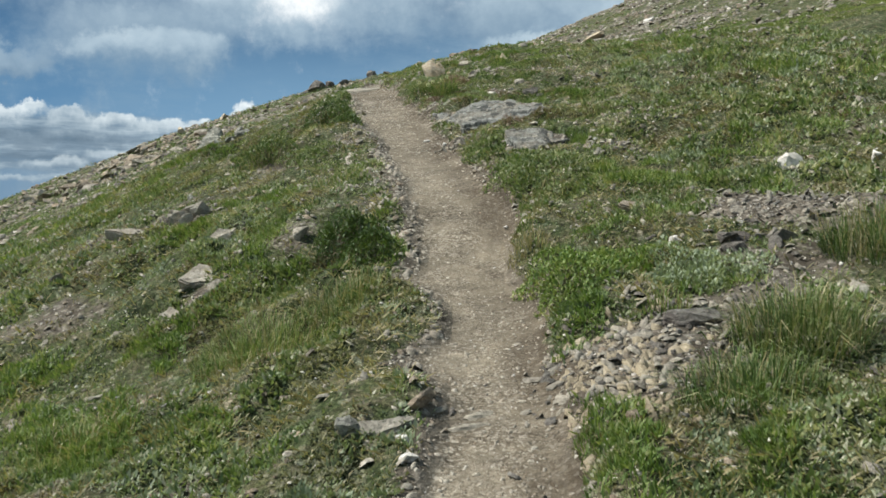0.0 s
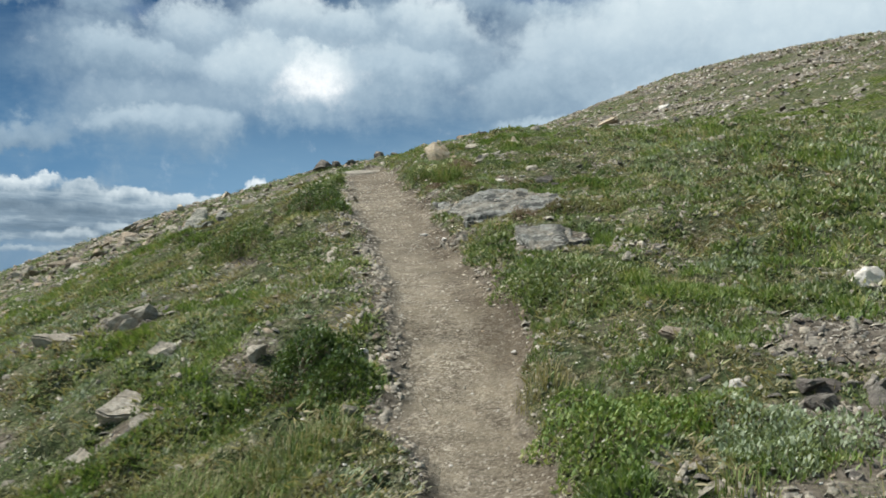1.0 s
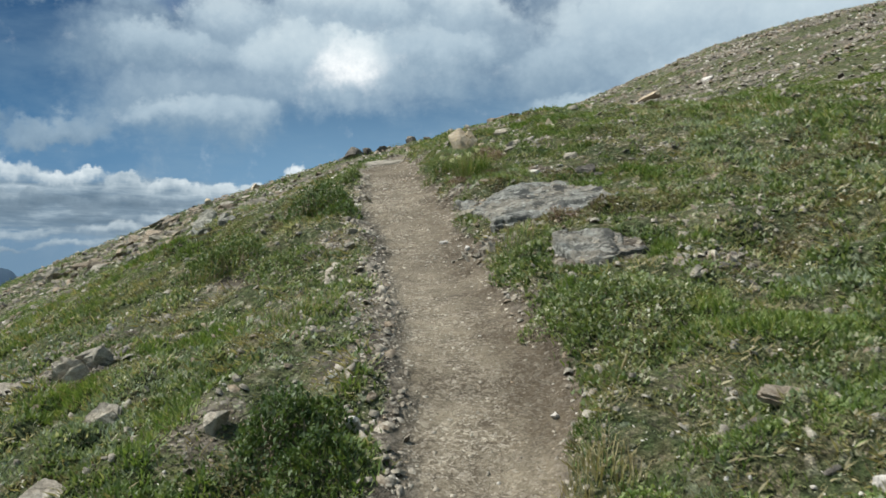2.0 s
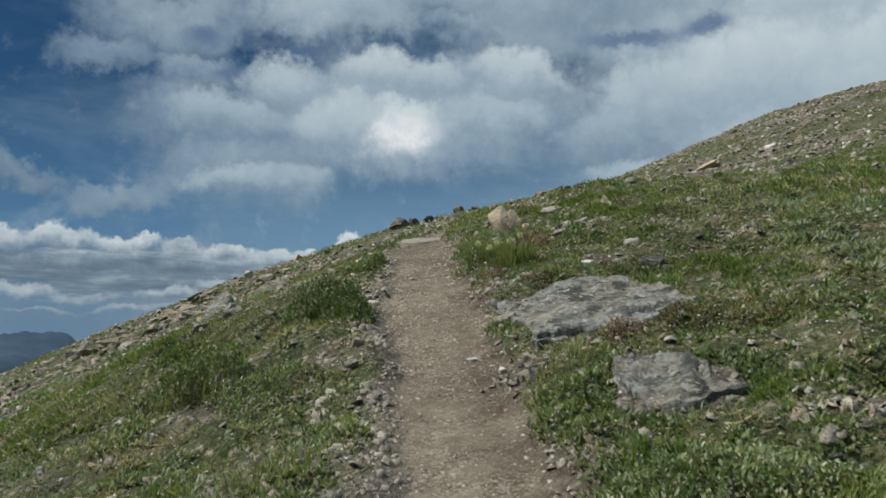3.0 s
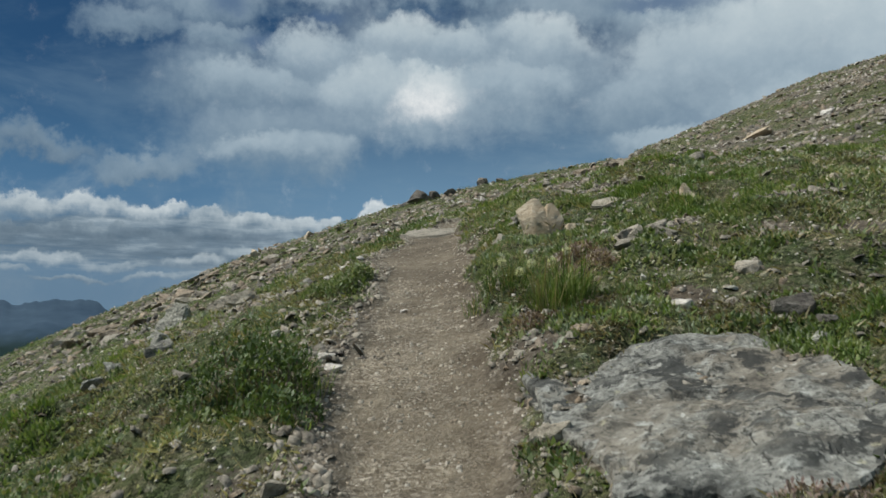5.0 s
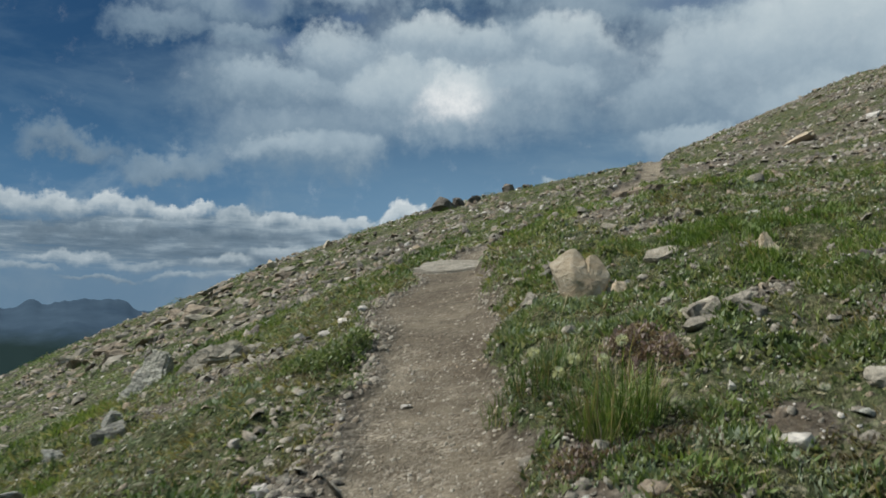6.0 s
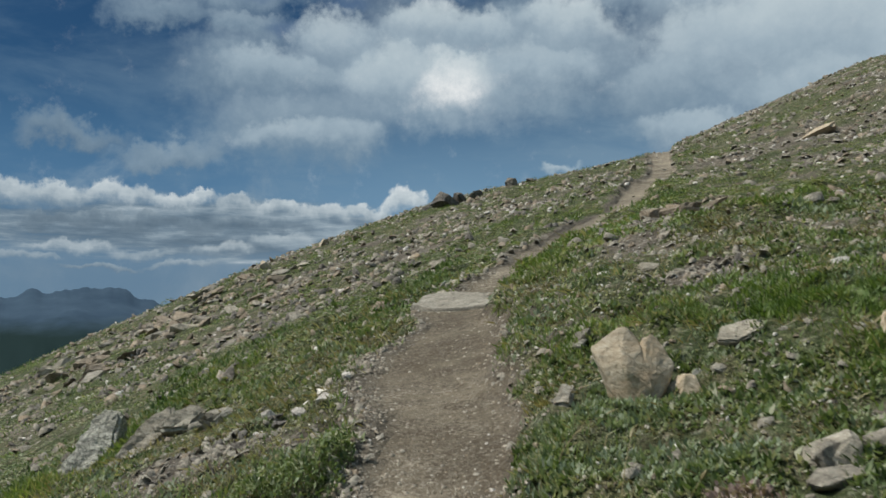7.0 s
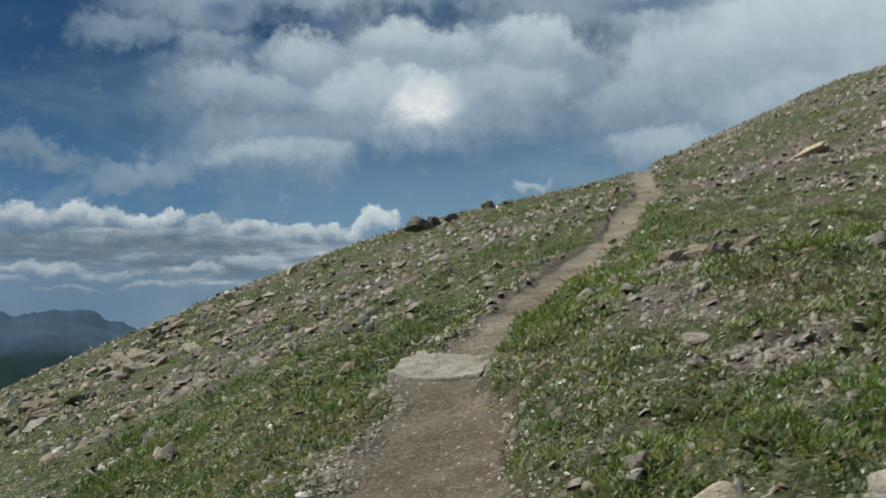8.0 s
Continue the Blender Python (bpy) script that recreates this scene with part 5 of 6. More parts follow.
def heaps(x, y):
    return sum(np.exp(-(((x - bx) ** 2 + (y - by) ** 2) / (1.1 * r) ** 2)) for bx, by, r in BARE).clip(0, 1)


PEBBLY = (0.25, 0.5)
rubble("trail_gravel", 12000, strewn((-2.2, 1.2, 2.6, 17.5), on_trail), (0.006, 0.042), M_GRAVEL, "small pale grey gravel strewn along the trail", PEBBLY, 21, 0.04, 0.10)
rubble("brown_gravel", 5500, strewn((-2.2, 1.2, 2.6, 17.5), on_trail), (0.006, 0.03), M_BROWN, "small brown gravel strewn along the trail", PEBBLY, 31, 0.04, 0.10)
rubble("berm_stones", 1050, strewn((-2.4, 1.4, 2.6, 17.0), berm), (0.014, 0.11), M_GRAVEL, "grey schist stones kicked to the edge of the trail", (0.16, 0.5), 29, 0.04, 0.4, (0.4, 0.95))
rubble("heaped_stones", 2400, strewn((-3.5, 3.0, 2.6, 17.5), heaps), (0.014, 0.12), M_SCHIST, "heaps of broken grey schist among the turf", (0.10, 0.26), 30, 0.12, 0.5, (0.25, 0.7))
rubble("heaped_dark_stones", 1500, strewn((-3.5, 3.0, 2.6, 17.5), heaps), (0.02, 0.12), M_DARK, "heaps of dark splintered schist among the turf", (0.10, 0.26), 32, 0.12, 0.5, (0.2, 0.6))
rubble("pale_chips", 3400, strewn((-2.6, 2.6, 2.6, 17.5), lambda x, y: np.maximum(on_trail(x, y) * 0.3, off_trail(x, y))), (0.008, 0.036), M_WHITE, "small white quartz chips scattered over trail and turf", PEBBLY, 22, 0.08, 0.15)
rubble("pale_flecks", 8500, strewn((-5, 5, 2.6, 20.0), lambda x, y: np.where(np.abs(trail_side(x, y)) < 1.1, 0.0, 0.6) * np.clip(3.5 / reach(x, y), 0.25, 1)), (0.008, 0.032), M_WHITE, "pale stone flecks showing through the turf", (0.2, 0.5), 33, 0.35, 0.3)
rubble("earth_clods", 620, strewn((0.3, 1.4, 3.2, 4.6), lambda x, y: np.where(trail_side(x, y) > 1.0, 1.0, 0.1) * np.exp(-(((x - 0.78) / 0.2) ** 2 + ((y - 3.8) / 0.42) ** 2))), (0.016, 0.13), M_CLAY, "crumbling tan clods of earth on the cut bank", (0.35, 0.8), 34, -0.16, 0.6, (0.4, 0.95))
rubble("slope_rubble", 11500, strewn((-5.5, 5.0, 2.6, 20.0), off_trail), (0.013, 0.10), M_SCHIST, "broken schist pieces between the plants", (0.14, 0.45), 23, 0.12, 0.35)
rubble("brown_rubble", 6000, strewn((-5.5, 5.0, 2.6, 20.0), off_trail), (0.012, 0.09), M_BROWN, "brown schist pieces between the plants", seed=24)


def far_scree(x, y):
    return (0.30 + 0.70 * (1 - turf_cover(x, y)) ** 1.5) * (0.16 + 0.84 * smooth(-0.2, 0.2, fbm(x, y, 1.3, 3, 91))) * np.where(np.abs(x) < 3 + 0.62 * y, 1, 0) * (0.75 + 0.25 * smooth(-2, -7, x)) * np.where(np.abs(trail_side(x, y)) < 1.1, 0.05, 1.0) * (1 - 0.3 * smooth(0.5, 4.0, x) * (1 - smooth(18, 26, y))) * (1 + 0.6 * smooth(20, 30, y) * smooth(0.5, 5.0, x)) * (1 - 0.4 * (1 - smooth(20, 24, y)))


def wide(r, count):
    x, y, b = strewn((-24, 26, 16, 58), far_scree)(r, count)
    return x, y, np.ones(len(x))


# the broken ledge and the rocky streaks below it: x, y, reach
STREAKS = [(-8.9, 29.0, 0.9), (-6.4, 27.3, 0.8), (-4.3, 23.3, 0.8), (-8.4, 25.7, 0.5), (-10.0, 26.7, 1.0), (-5.2, 25.3, 0.6), (-6.4, 22.8, 0.5)]


def broken_ledge(x, y):
    streaks = sum(np.exp(-(((x - a) * 0.75) ** 2 + ((y - b) * 0.9) ** 2) / c ** 2) for a, b, c in STREAKS).clip(0, 1)
    band = np.exp(-(((x + 10.6 - 0.25 * (y - 29)) / 1.7) ** 2 + ((y - 28.5) / 4.2) ** 2))
    return np.maximum(band, 0.7 * streaks) * (0.06 + 0.94 * smooth(-0.05, 0.15, fbm(x, y, 0.8, 3, 92)))


def on_ledge(r, count):
    x, y, b = strewn((-15, -1, 15.5, 36), broken_ledge)(r, count)
    return x, y, np.ones(len(x))


rubble("ledge_rubble", 1500, on_ledge, (0.05, 0.30), M_SCHIST, "broken grey schist blocks of the ledge", (0.10, 0.34), 35, 0.05, 0.4, (0.3, 0.9))
rubble("brown_ledge_rubble", 1700, on_ledge, (0.05, 0.30), M_BROWN, "broken reddish-brown schist blocks of the ledge", (0.10, 0.34), 36, 0.05, 0.4, (0.3, 0.9))
rubble("dark_ledge_rubble", 1500, on_ledge, (0.05, 0.26), M_DARK, "dark splintered schist between the blocks of the ledge", (0.2, 0.6), 37, 0.10, 0.5, (0.3, 0.8))
rubble("far_scree", 23000, wide, (0.04, 0.27), M_SCHIST, "grey schist blocks strewn over the upper slope", (0.12, 0.38), 25, 0.10, 0.4)
rubble("far_brown_scree", 13000, wide, (0.04, 0.27), M_BROWN, "brown schist blocks strewn over the upper slope", (0.12, 0.38), 26, 0.10, 0.4)
rubble("far_dark_scree", 8000, wide, (0.04, 0.27), M_DARK, "dark schist blocks strewn over the upper slope", (0.2, 0.55), 27, 0.08, 0.4)
rubble("far_pale_scree", 6500, wide, (0.04, 0.17), M_WHITE, "white stones strewn over the upper slope", (0.2, 0.5), 28, 0.10, 0.3)


# ---------------------------------------------------------------- plants
def quad_mesh(name, v, mat):
    """One mesh of separate leaves, v of shape (n, corners, 3)."""
    n, c = v.shape[:2]
    me = bpy.data.meshes.new(name)
    me.vertices.add(c * n)
    me.vertices.foreach_set("co", v.astype(np.float32).ravel())
    me.loops.add(c * n)
    me.loops.foreach_set("vertex_index", np.arange(c * n, dtype=np.int32))
    me.polygons.add(n)
    me.polygons.foreach_set("loop_start", np.arange(0, c * n, c, dtype=np.int32))
    me.update(calc_edges=True)
    me.materials.append(mat)
    return me


def leaves(x, y, length, slim, lean, r):
    """Folded pointed leaves that rise from the ground at the leaning angle, in random directions."""
    n = len(x)
    z = ground(x, y) - 0.15 * length
    a = r.uniform(0, 2 * np.pi, n)
    out, up = np.cos(lean), np.sin(lean)
    d = np.stack([np.cos(a) * out, np.sin(a) * out, up], -1)
    side = np.stack([-np.sin(a), np.cos(a), np.zeros(n)], -1) * (slim * length / 2)[:, None]
    p = np.stack([x, y, z], -1)
    mid = p + d * (0.5 * length)[:, None] + np.stack([0 * x, 0 * x, 0.1 * length], -1)
    tip = p + d * length[:, None] - np.stack([0 * x, 0 * x, 0.06 * length], -1)
    return np.stack([p, mid - side, tip, mid + side], 1)


def sown(r, count, box, weight):
    if box is FAR:
        return sown_far(r, count, weight)
    xs_, ys_ = [], []
    got = 0
    while got < count:
        x, y = r.uniform(box[0], box[1], 60000), r.uniform(box[2], box[3], 60000)
        ok = r.random(60000) < weight(x, y)
        xs_.append(x[ok])
        ys_.append(y[ok])
        got += ok.sum()
    return np.concatenate(xs_)[:count], np.concatenate(ys_)[:count]


def sown_far(r, count, weight):
    """The same for the upper slope, thinning out with distance."""
    xs_, ys_ = [], []
    got = 0
    while got < count:
        d = np.exp(r.uniform(np.log(5.7), np.log(47.0), 60000))
        y = 10.3 + d
        x = r.uniform(-1, 1, 60000) * (1.6 + 0.62 * (y - 1.5))
        ok = r.random(60000) < weight(x, y) / (2.7 / reach(x, y)) ** 1.55 * (d / 47.0) ** 0.4
        xs_.append(x[ok])
        ys_.append(y[ok])
        got += ok.sum()
    return np.concatenate(xs_)[:count], np.concatenate(ys_)[:count]


NEAR, FAR = (-5, 5, 2.4, 18), (-24, 26, 16, 58)


def in_view(x, y):
    return np.where(np.abs(x + 0.1) < 1.6 + 0.62 * np.maximum(y - 1.5, 0), 1.0, 0.0)


def thick(x, y):
    """Plant density: full near the walk, thinner (with larger leaves) farther away."""
    return turf_cover(x, y) ** 1.3 * (2.7 / reach(x, y)) ** 1.55 * in_view(x, y)


def clumps(x, y, seed):
    """Cushions and gaps a hand's width across."""
    near = smooth(-0.13, 0.17, fbm(x, y, 0.22, 3, seed)) * (0.45 + 0.55 * smooth(-0.3, 0.1, fbm(x, y, 0.9, 2, seed + 3)))
    return 0.07 + 0.93 * near * (1 - 0.6 * smooth(14, 20, y)) + 0.55 * smooth(14, 20, y) * smooth(-0.2, 0.2, fbm(x, y, 0.7, 2, seed))


def turf(name, count, box, mat, label, size, slim, lean, seed, weight=thick):
    r = np.random.default_rng(seed)
    x, y = sown(r, count, box, lambda u, v: weight(u, v) * clumps(u, v, seed))
    grow = np.clip(reach(x, y) / 4.0, 0.85, 1.75) ** 0.8
    length = r.uniform(*size, len(x)) * grow * (0.55 + 0.85 * clumps(x, y, seed))
    v = leaves(x, y, length, r.uniform(*slim, len(x)), r.uniform(*lean, len(x)), r)
    if box is FAR:
        v = v[:, 1:]
    else:
        side = (v[:, 3] - v[:, 1]) * 0.5
        v = np.stack([v[:, 0] - side * 0.5, v[:, 2], v[:, 3] * 0.75 + v[:, 0] * 0.25 + side * 0.4], 1)
    return tagged(new(name, quad_mesh(name, v, mat)), label, "plants", kind="stuff")


def patchy(size, seed, lo, hi):
    return lambda x, y: thick(x, y) * smooth(lo, hi, fbm(x, y, size, 3, seed))


turf("turf_leaves", 175000, NEAR, M_LEAF, "low green tundra plants with small pointed leaves", (0.020, 0.046), (0.36, 0.62), (0.3, 1.3), 41)
turf("olive_turf", 135000, NEAR, M_OLIVE, "olive and brownish mat of low tundra plants", (0.015, 0.035), (0.3, 0.5), (0.2, 1.1), 48, patchy(0.5, 55, -0.15, 0.2))
turf("brown_mat", 100000, NEAR, M_BROWNLEAF, "withered brown mat plants between the green ones", (0.015, 0.035), (0.3, 0.5), (0.1, 1.0), 40, patchy(0.35, 57, -0.1, 0.2))
turf("silvery_turf", 50000, NEAR, M_GREY, "patches of grey-green silvery leaved plants", (0.02, 0.045), (0.32, 0.5), (0.5, 1.35), 42, patchy(0.6, 51, 0.02, 0.3))
turf("short_grass", 130000, NEAR, M_GRASS, "short fresh green grass between the tundra plants", (0.025, 0.06), (0.12, 0.22), (0.5, 1.4), 43, patchy(0.9, 52, -0.05, 0.25))
turf("dry_litter", 45000, NEAR, M_STRAW, "dead straw-coloured blades lying in the turf", (0.03, 0.08), (0.04, 0.09), (0.1, 1.1), 44)
turf("far_turf", 210000, FAR, M_LEAF, "green tundra plants on the upper slope", (0.02, 0.042), (0.5, 0.75), (0.15, 0.95), 45)
turf("far_olive_turf", 130000, FAR, M_OLIVE, "olive and brown tundra mat on the upper slope", (0.02, 0.04), (0.5, 0.75), (0.1, 0.8), 49)
turf("far_grass", 160000, FAR, M_GRASS, "green grass patches on the upper slope", (0.025, 0.05), (0.2, 0.35), (0.5, 1.2), 46, patchy(2.0, 53, -0.05, 0.25))
turf("hillside_sedge", 60000, FAR, M_SEDGE, "soft dark green sedge in patches on the slope", (0.035, 0.085), (0.12, 0.22), (0.6, 1.45), 50, lambda x, y: thick(x, y) * smooth(-0.05, 0.2, fbm(x, y, 0.9, 3, 58)) * smooth(0.5, -1.5, x - 0.12 * (y - 16)))
turf("cream_flowers", 2500, NEAR, M_PETAL, "tiny cream flowers dotted over the turf", (0.012, 0.022), (0.6, 0.9), (0.2, 0.7), 47, patchy(1.5, 54, -0.1, 0.3))


def tussock(name, x, y, radius, tall, count, mat, label, dry=0.12, width=0.006, seed=0, spread=0.7, category="grass"):
    """A tuft of curved blades, with some dead straw in it."""
    r = np.random.default_rng(seed)

    def blades(n, reachy):
        a, q = r.uniform(0, 2 * np.pi, n), np.sqrt(r.random(n)) * radius
        bx, by = x + np.cos(a) * q, y + np.sin(a) * q
        bz = ground(bx, by) - 0.01
        a2 = a + r.normal(0, 1.1, n)
        lean = (0.2 + 1.3 * spread * r.random(n)) * (0.35 + 0.65 * q / radius)
        h = tall * (0.3 + 0.75 * r.random(n) ** 1.5) * reachy * (1.1 - 0.4 * (q / radius))
        w = width * r.uniform(0.6, 1.2, n)
        side = np.stack([-np.sin(a2), np.cos(a2), 0 * a2], -1) * w[:, None]
        p0 = np.stack([bx, by, bz], -1)
        p1 = p0 + np.stack([np.cos(a2) * h * lean * 0.35, np.sin(a2) * h * lean * 0.35, h * 0.6], -1)
        p2 = p0 + np.stack([np.cos(a2) * h * lean * 1.35, np.sin(a2) * h * lean * 1.35, h * (1.0 - 0.42 * lean)], -1)
        lower = np.stack([p0 - side, p0 + side, p1 + side * 0.8, p1 - side * 0.8], 1)
        upper = np.stack([p1 - side * 0.8, p1 + side * 0.8, p2 + side * 0.1, p2 - side * 0.1], 1)
        return np.concatenate([lower, upper])

    ob = tagged(new(name, None), label, category)
    green = new("green_grass", quad_mesh("green_grass", blades(count, 1.0), mat))
    green.parent = ob
    tagged(green, kind="stuff")
    if dry:
        straw = new("dead_grass", quad_mesh("dead_grass", blades(max(4, int(count * dry)), 1.15), M_STRAW))
        straw.parent = ob
        tagged(straw, "dead straw-coloured blades", kind="stuff")
    return ob


tussock("grass_tussock", -0.81, 5.02, 0.36, 0.19, 1700, M_GRASS, "wide yellowing grass tussock beside the trail", 0.35, 0.002, 1, 1.2)
tussock("grass_tussock", -0.48, 5.35, 0.25, 0.16, 900, M_SEDGE, "green grass tussock beside the trail", 0.25, 0.0022, 2, 1.1)
tussock("grass_tussock", 1.46, 3.93, 0.26, 0.27, 1100, M_SEDGE, "dense arching green grass tussock on the bank", 0.2, 0.0024, 3, 1.25)
tussock("grass_tussock", 1.15, 3.5, 0.24, 0.19, 800, M_SEDGE, "low green grass tussock on the bank", 0.15, 0.0024, 4, 1.2)
tussock("grass_tussock", 2.14, 4.9, 0.25, 0.36, 700, M_SEDGE, "tall green grass tussock with straw stalks", 0.3, 0.0024, 5, 1.1)
tussock("grass_tussock", 0.0, 10.82, 0.14, 0.32, 520, M_GRASS, "tall bright green grass tuft at the trail's edge", 0.25, 0.0022, 6, 1.0)
tussock("grass_tussock", -0.24, 11.35, 0.24, 0.16, 520, M_SEDGE, "low green grass tuft at the trail's edge", 0.25, 0.0022, 7, 1.0)
tussock("grass_tussock", -0.36, 12.1, 0.2, 0.10, 200, M_GRASS, "low green grass tuft at the trail's edge", 0.15, 0.0024, 8)
tussock("grass_tussock", -1.5, 4.3, 0.3, 0.14, 700, M_GRASS, "low yellow-green grass tussock on the lower slope", 0.35, 0.0024, 9)


def shrub(x, y, radius, tall, count, mat, label, seed=0, size=(0.02, 0.035), name="dwarf_shrub"):
    """A low dense cushion of small leaves on short twigs."""
    r = np.random.default_rng(seed)
    a, q = r.uniform(0, 2 * np.pi, count), np.sqrt(r.random(count))
    lump = 1 + 0.25 * np.sin(3 * a + seed) + 0.15 * np.sin(7 * a)
    px, py = x + np.cos(a) * q * radius * lump, y + np.sin(a) * q * radius * lump
    top = tall * np.sqrt(np.maximum(1 - q**2, 0.02)) * (0.75 + 0.5 * r.random(count))
    lift = top * r.random(count) ** 0.35
    length = r.uniform(*size, count)
    v = leaves(px, py, length, r.uniform(0.3, 0.5, count), r.uniform(0.2, 1.3, count), r)
    v[..., 2] += lift[:, None]
    ob = tagged(new(name, None), label, "shrub")
    green = new("foliage", quad_mesh("foliage", v, mat))
    green.parent = ob
    tagged(green, kind="stuff")
    twigs = leaves(px[: count // 12], py[: count // 12], lift[: count // 12] + 0.02, np.full(count // 12, 0.05), np.full(count // 12, 1.35), r)
    tw = new("twig_tangle", quad_mesh("twig_tangle", twigs, M_BROWN))
    tw.parent = ob
    tagged(tw, "thin brown twigs", kind="stuff")
    return ob


shrub(-0.55, 6.22, 0.19, 0.20, 2400, M_DARKLEAF, "dark green dwarf willow clump beside the trail", 1)
shrub(-0.42, 5.95, 0.16, 0.10, 900, M_DARKLEAF, "low dark green willow clump at the trail's edge", 2)
shrub(-1.56, 9.1, 0.27, 0.22, 2200, M_DARKLEAF, "large dark green dwarf willow clump on the lower slope", 3)
shrub(-1.11, 10.15, 0.25, 0.23, 2400, M_DARKLEAF, "dark green dwarf willow clump beside the trail", 4)
shrub(-0.92, 9.8, 0.15, 0.10, 600, M_DARKLEAF, "low dark green willow clump at the trail's edge", 5)
shrub(0.77, 6.95, 0.36, 0.10, 4200, M_LEAF, "fresh green cushion of broad leaves above the trail", 6)
shrub(0.82, 5.2, 0.36, 0.10, 4200, M_GRASS, "fresh green cushion of upright leaves above the trail", 7)
shrub(1.3, 4.85, 0.28, 0.08, 2400, M_GREY, "silvery green cushion of small leaves", 8)
shrub(0.05, 11.42, 0.12, 0.08, 520, M_PURPLE, "purple-brown flowering plant beside the grass tuft", 9)
shrub(0.15, 11.25, 0.11, 0.075, 420, M_PURPLE, "purple-brown flowering plant beside the grass tuft", 10)
shrub(-1.38, 12.5, 0.22, 0.10, 1800, M_LEAF, "green cushion on the valley side of the trail", 11)
shrub(-1.15, 8.8, 0.24, 0.10, 1600, M_LEAF, "green cushion on the valley side of the trail", 12)

for k, (x, y, r) in enumerate([(0.36, 8.84, 0.10), (0.60, 8.76, 0.12), (0.84, 8.84, 0.10), (-0.12, 10.55, 0.10), (0.15, 10.6, 0.12)]):
    shrub(x, y, r, 0.04, 420, M_PURPLE if k % 2 else M_BROWNLEAF, "low reddish brown mat of plants at the slab's edge", 30 + k, (0.014, 0.026))
tussock("grass_tussock", -1.05, 10.15, 0.22, 0.2, 260, M_GRASS, "loose green grass growing through the willow clump", 0.3, 0.0024, 21)
tussock("grass_tussock", -1.6, 9.15, 0.25, 0.26, 260, M_GRASS, "loose green grass growing through the willow clump", 0.3, 0.0024, 22)
tussock("grass_tussock", -0.75, 7.6, 0.2, 0.12, 220, M_GRASS, "thin yellowing grass at the trail's edge", 0.5, 0.0024, 23)
tussock("grass_tussock", 0.55, 5.75, 0.14, 0.14, 160, M_STRAW, "dry straw-coloured grass hanging over the bank", 0.3, 0.0024, 24)
tussock("grass_tussock", 1.05, 4.45, 0.10, 0.13, 160, M_GRASS, "small yellow-green grass tuft among the stones", 0.4, 0.0024, 25)
tussock("grass_tussock", 0.35, 8.55, 0.16, 0.10, 260, M_GRASS, "yellow-green moss and grass below the slab", 0.3, 0.0024, 26)


def stalk(x, y, tall, bend, heading, head, seed, label):
    """One long dry stem of grass with its seed head."""
    base = new("grass_stalk", None)
    base.matrix_world = Matrix.Translation((x, y, float(ground(np.array([x]), np.array([y]))[0]) - 0.01))
    dx, dy = math.cos(radians(heading)), math.sin(radians(heading))
    spine = [Vector((dx * bend * k * k, dy * bend * k * k, tall * k * (1 - 0.25 * bend / tall * k))) for k in np.linspace(0, 1, 9)]

    def tube(name, line, radii, mat):
        bm = bmesh.new()
        rings = []
        for p, r in zip(line, radii):
            rings.append([bm.verts.new(p + Vector((r * math.cos(a), r * math.sin(a), 0))) for a in (0, 1.57, 3.14, 4.71)])
        for a, b in zip(rings, rings[1:]):
            for i in range(4):
                bm.faces.new((a[i], a[(i + 1) % 4], b[(i + 1) % 4], b[i]))
        me = bpy.data.meshes.new(name)
        bm.to_mesh(me)
        bm.free()
        me.materials.append(mat)
        ob = new(name, me)
        ob.parent = base
        return ob

    tube("stem", spine, np.linspace(0.0018, 0.0011, 9), M_STRAW)
    tip, along = spine[-1], (spine[-1] - spine[-2]).normalized()
    tube("seed_head", [tip + along * head * k for k in (-0.05, 0.2, 0.5, 0.8, 1.05)], (0.001, 0.0045, 0.0055, 0.004, 0.0005), M_STRAW)
    tagged(base, label, "grass", "dry grass stalks")


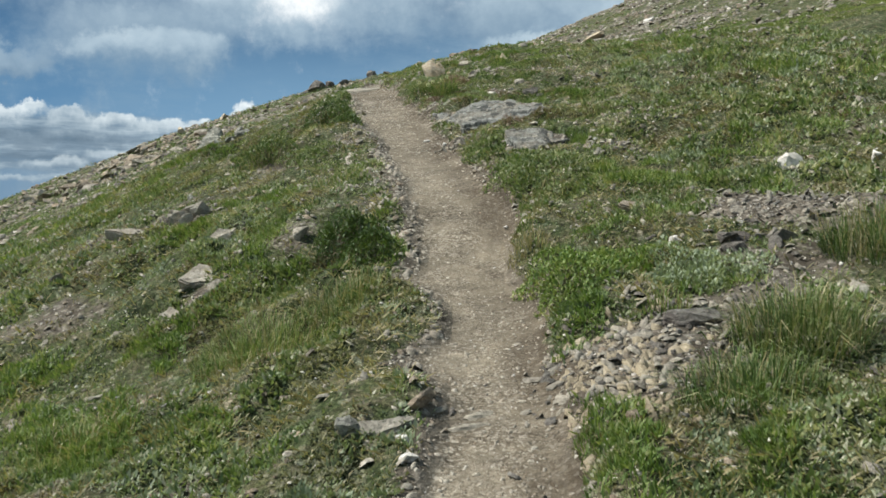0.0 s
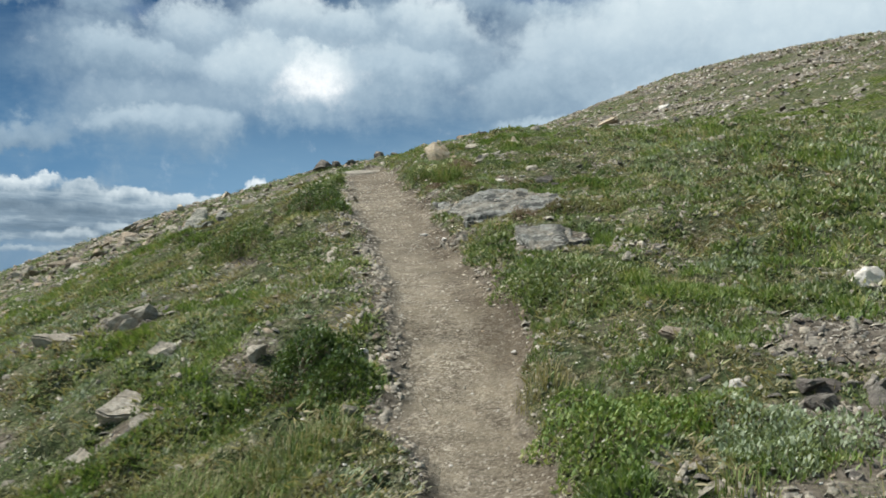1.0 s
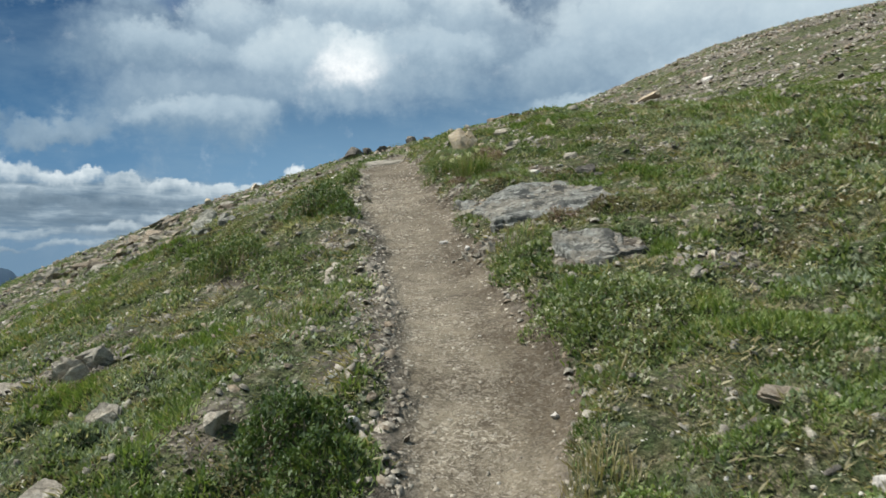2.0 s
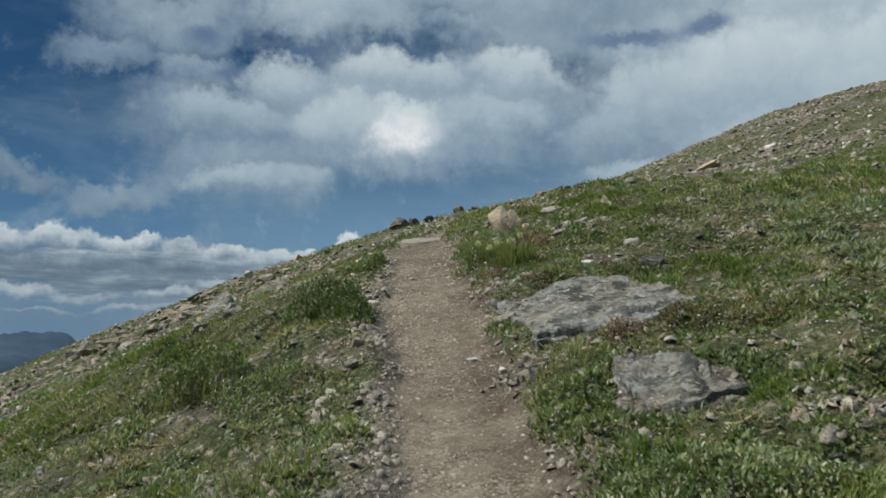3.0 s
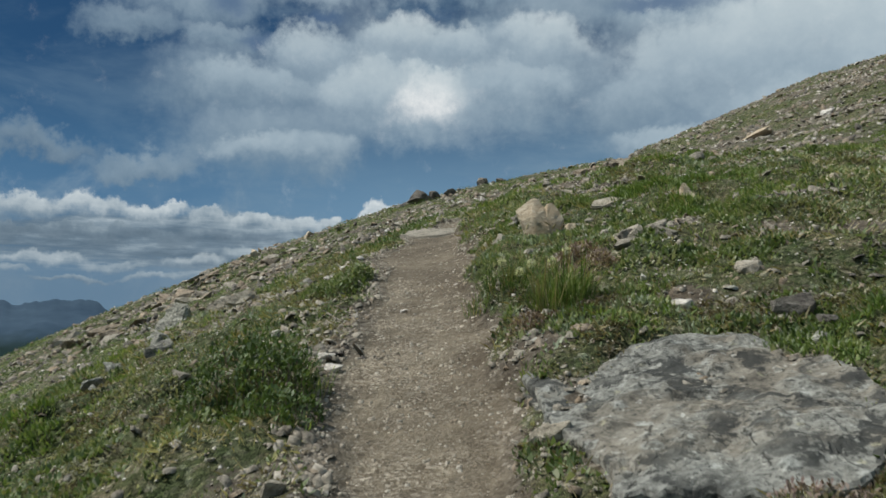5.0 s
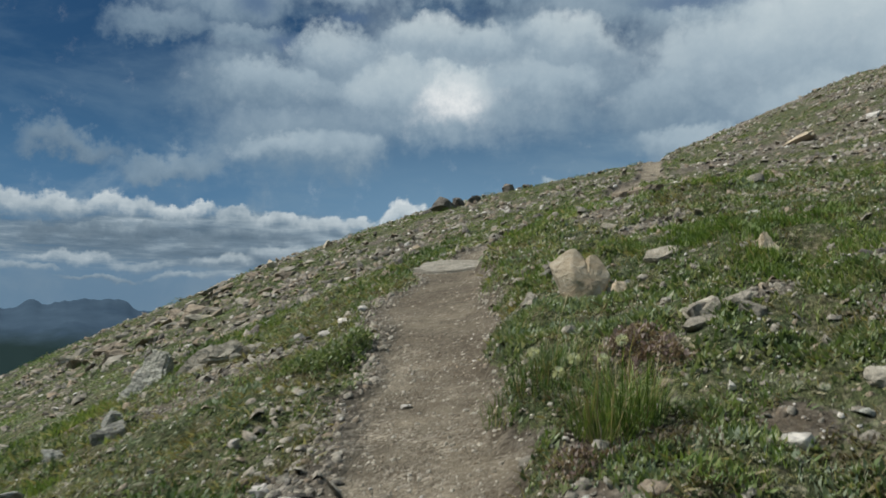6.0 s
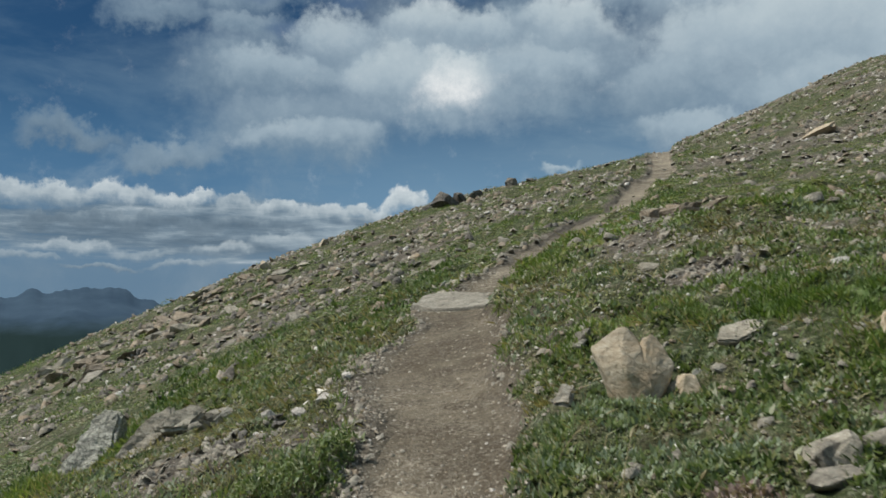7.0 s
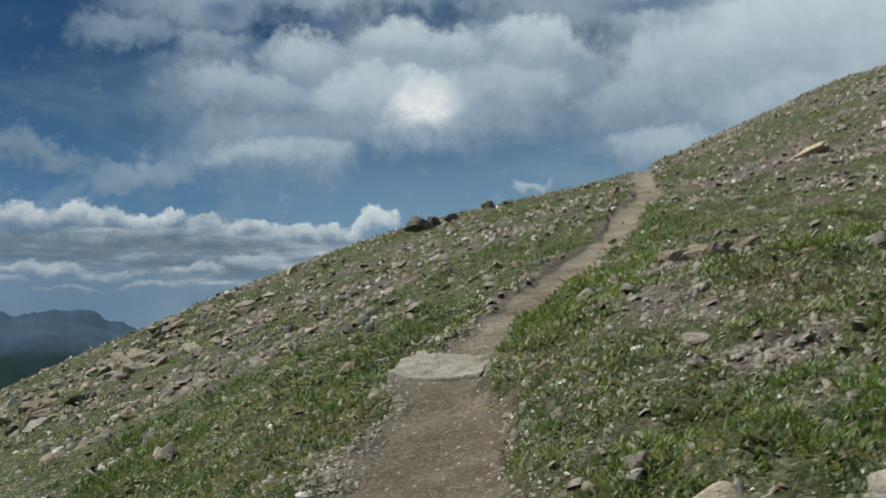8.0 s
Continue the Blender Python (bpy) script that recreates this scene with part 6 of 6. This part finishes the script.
def seed_clock(x, y, tall, lean, seed):
    """A faded dandelion: thin stem, small core and a globe of fine white hairs."""
    r = np.random.default_rng(seed)
    base = new("dandelion", None)
    base.matrix_world = Matrix.Translation((x, y, float(ground(np.array([x]), np.array([y]))[0]) - 0.005))
    top = Vector((lean, -0.3 * lean, tall))
    d = r.normal(size=(150, 3))
    d /= np.linalg.norm(d, axis=1)[:, None]
    side = np.cross(d, [0.3, 0.5, 0.8]) * 0.0016
    hairs = np.stack([d * 0.005 - side * 0.3, d * 0.021 - side, d * 0.024, d * 0.021 + side], 1) + np.array(top)
    stem = np.array([[0, 0, 0], top * 0.5 + Vector((-0.2 * lean, 0, 0)), top])
    w = np.array([0.0014, 0, 0])
    strip = np.stack([np.stack([a - w, a + w, b + w, b - w]) for a, b in zip(stem, stem[1:])] + [np.stack([a - w[[1, 0, 2]], a + w[[1, 0, 2]], b + w[[1, 0, 2]], b - w[[1, 0, 2]]]) for a, b in zip(stem, stem[1:])])
    for name, v, mat in (("stem", strip, M_GRASS), ("seed_globe", hairs, M_PETAL)):
        ob = new(name, quad_mesh(name, v, mat))
        ob.parent = base
    tagged(base, "faded dandelion with a round pale seed head", "flower", "dandelions")


for n, (x, y, tall) in enumerate([(-0.16, 11.15, 0.13), (-0.20, 11.05, 0.12), (0.02, 11.2, 0.15), (-0.28, 11.3, 0.11), (-0.02, 11.0, 0.16)]):
    seed_clock(x, y, tall, 0.02 - 0.01 * n, 700 + n)

STALKS = [(-0.62, 3.75), (-0.85, 4.25), (-1.05, 4.0), (-0.72, 4.6), (-0.95, 4.85), (-0.6, 5.2), (-1.3, 4.7), (0.03, 11.1), (-0.12, 11.25), (0.08, 11.35), (-0.22, 11.5), (2.05, 4.85), (2.22, 4.95), (1.5, 3.95), (1.35, 4.05), (0.55, 5.7), (-0.4, 12.0), (-1.05, 10.2)]
for n, (x, y) in enumerate(STALKS):
    r = np.random.default_rng(500 + n)
    stalk(x, y, r.uniform(0.22, 0.42) if y < 6 else r.uniform(0.2, 0.32), r.uniform(0.05, 0.2), r.uniform(0, 360), r.uniform(0.025, 0.05), n, "long dry grass stem with a narrow seed head")
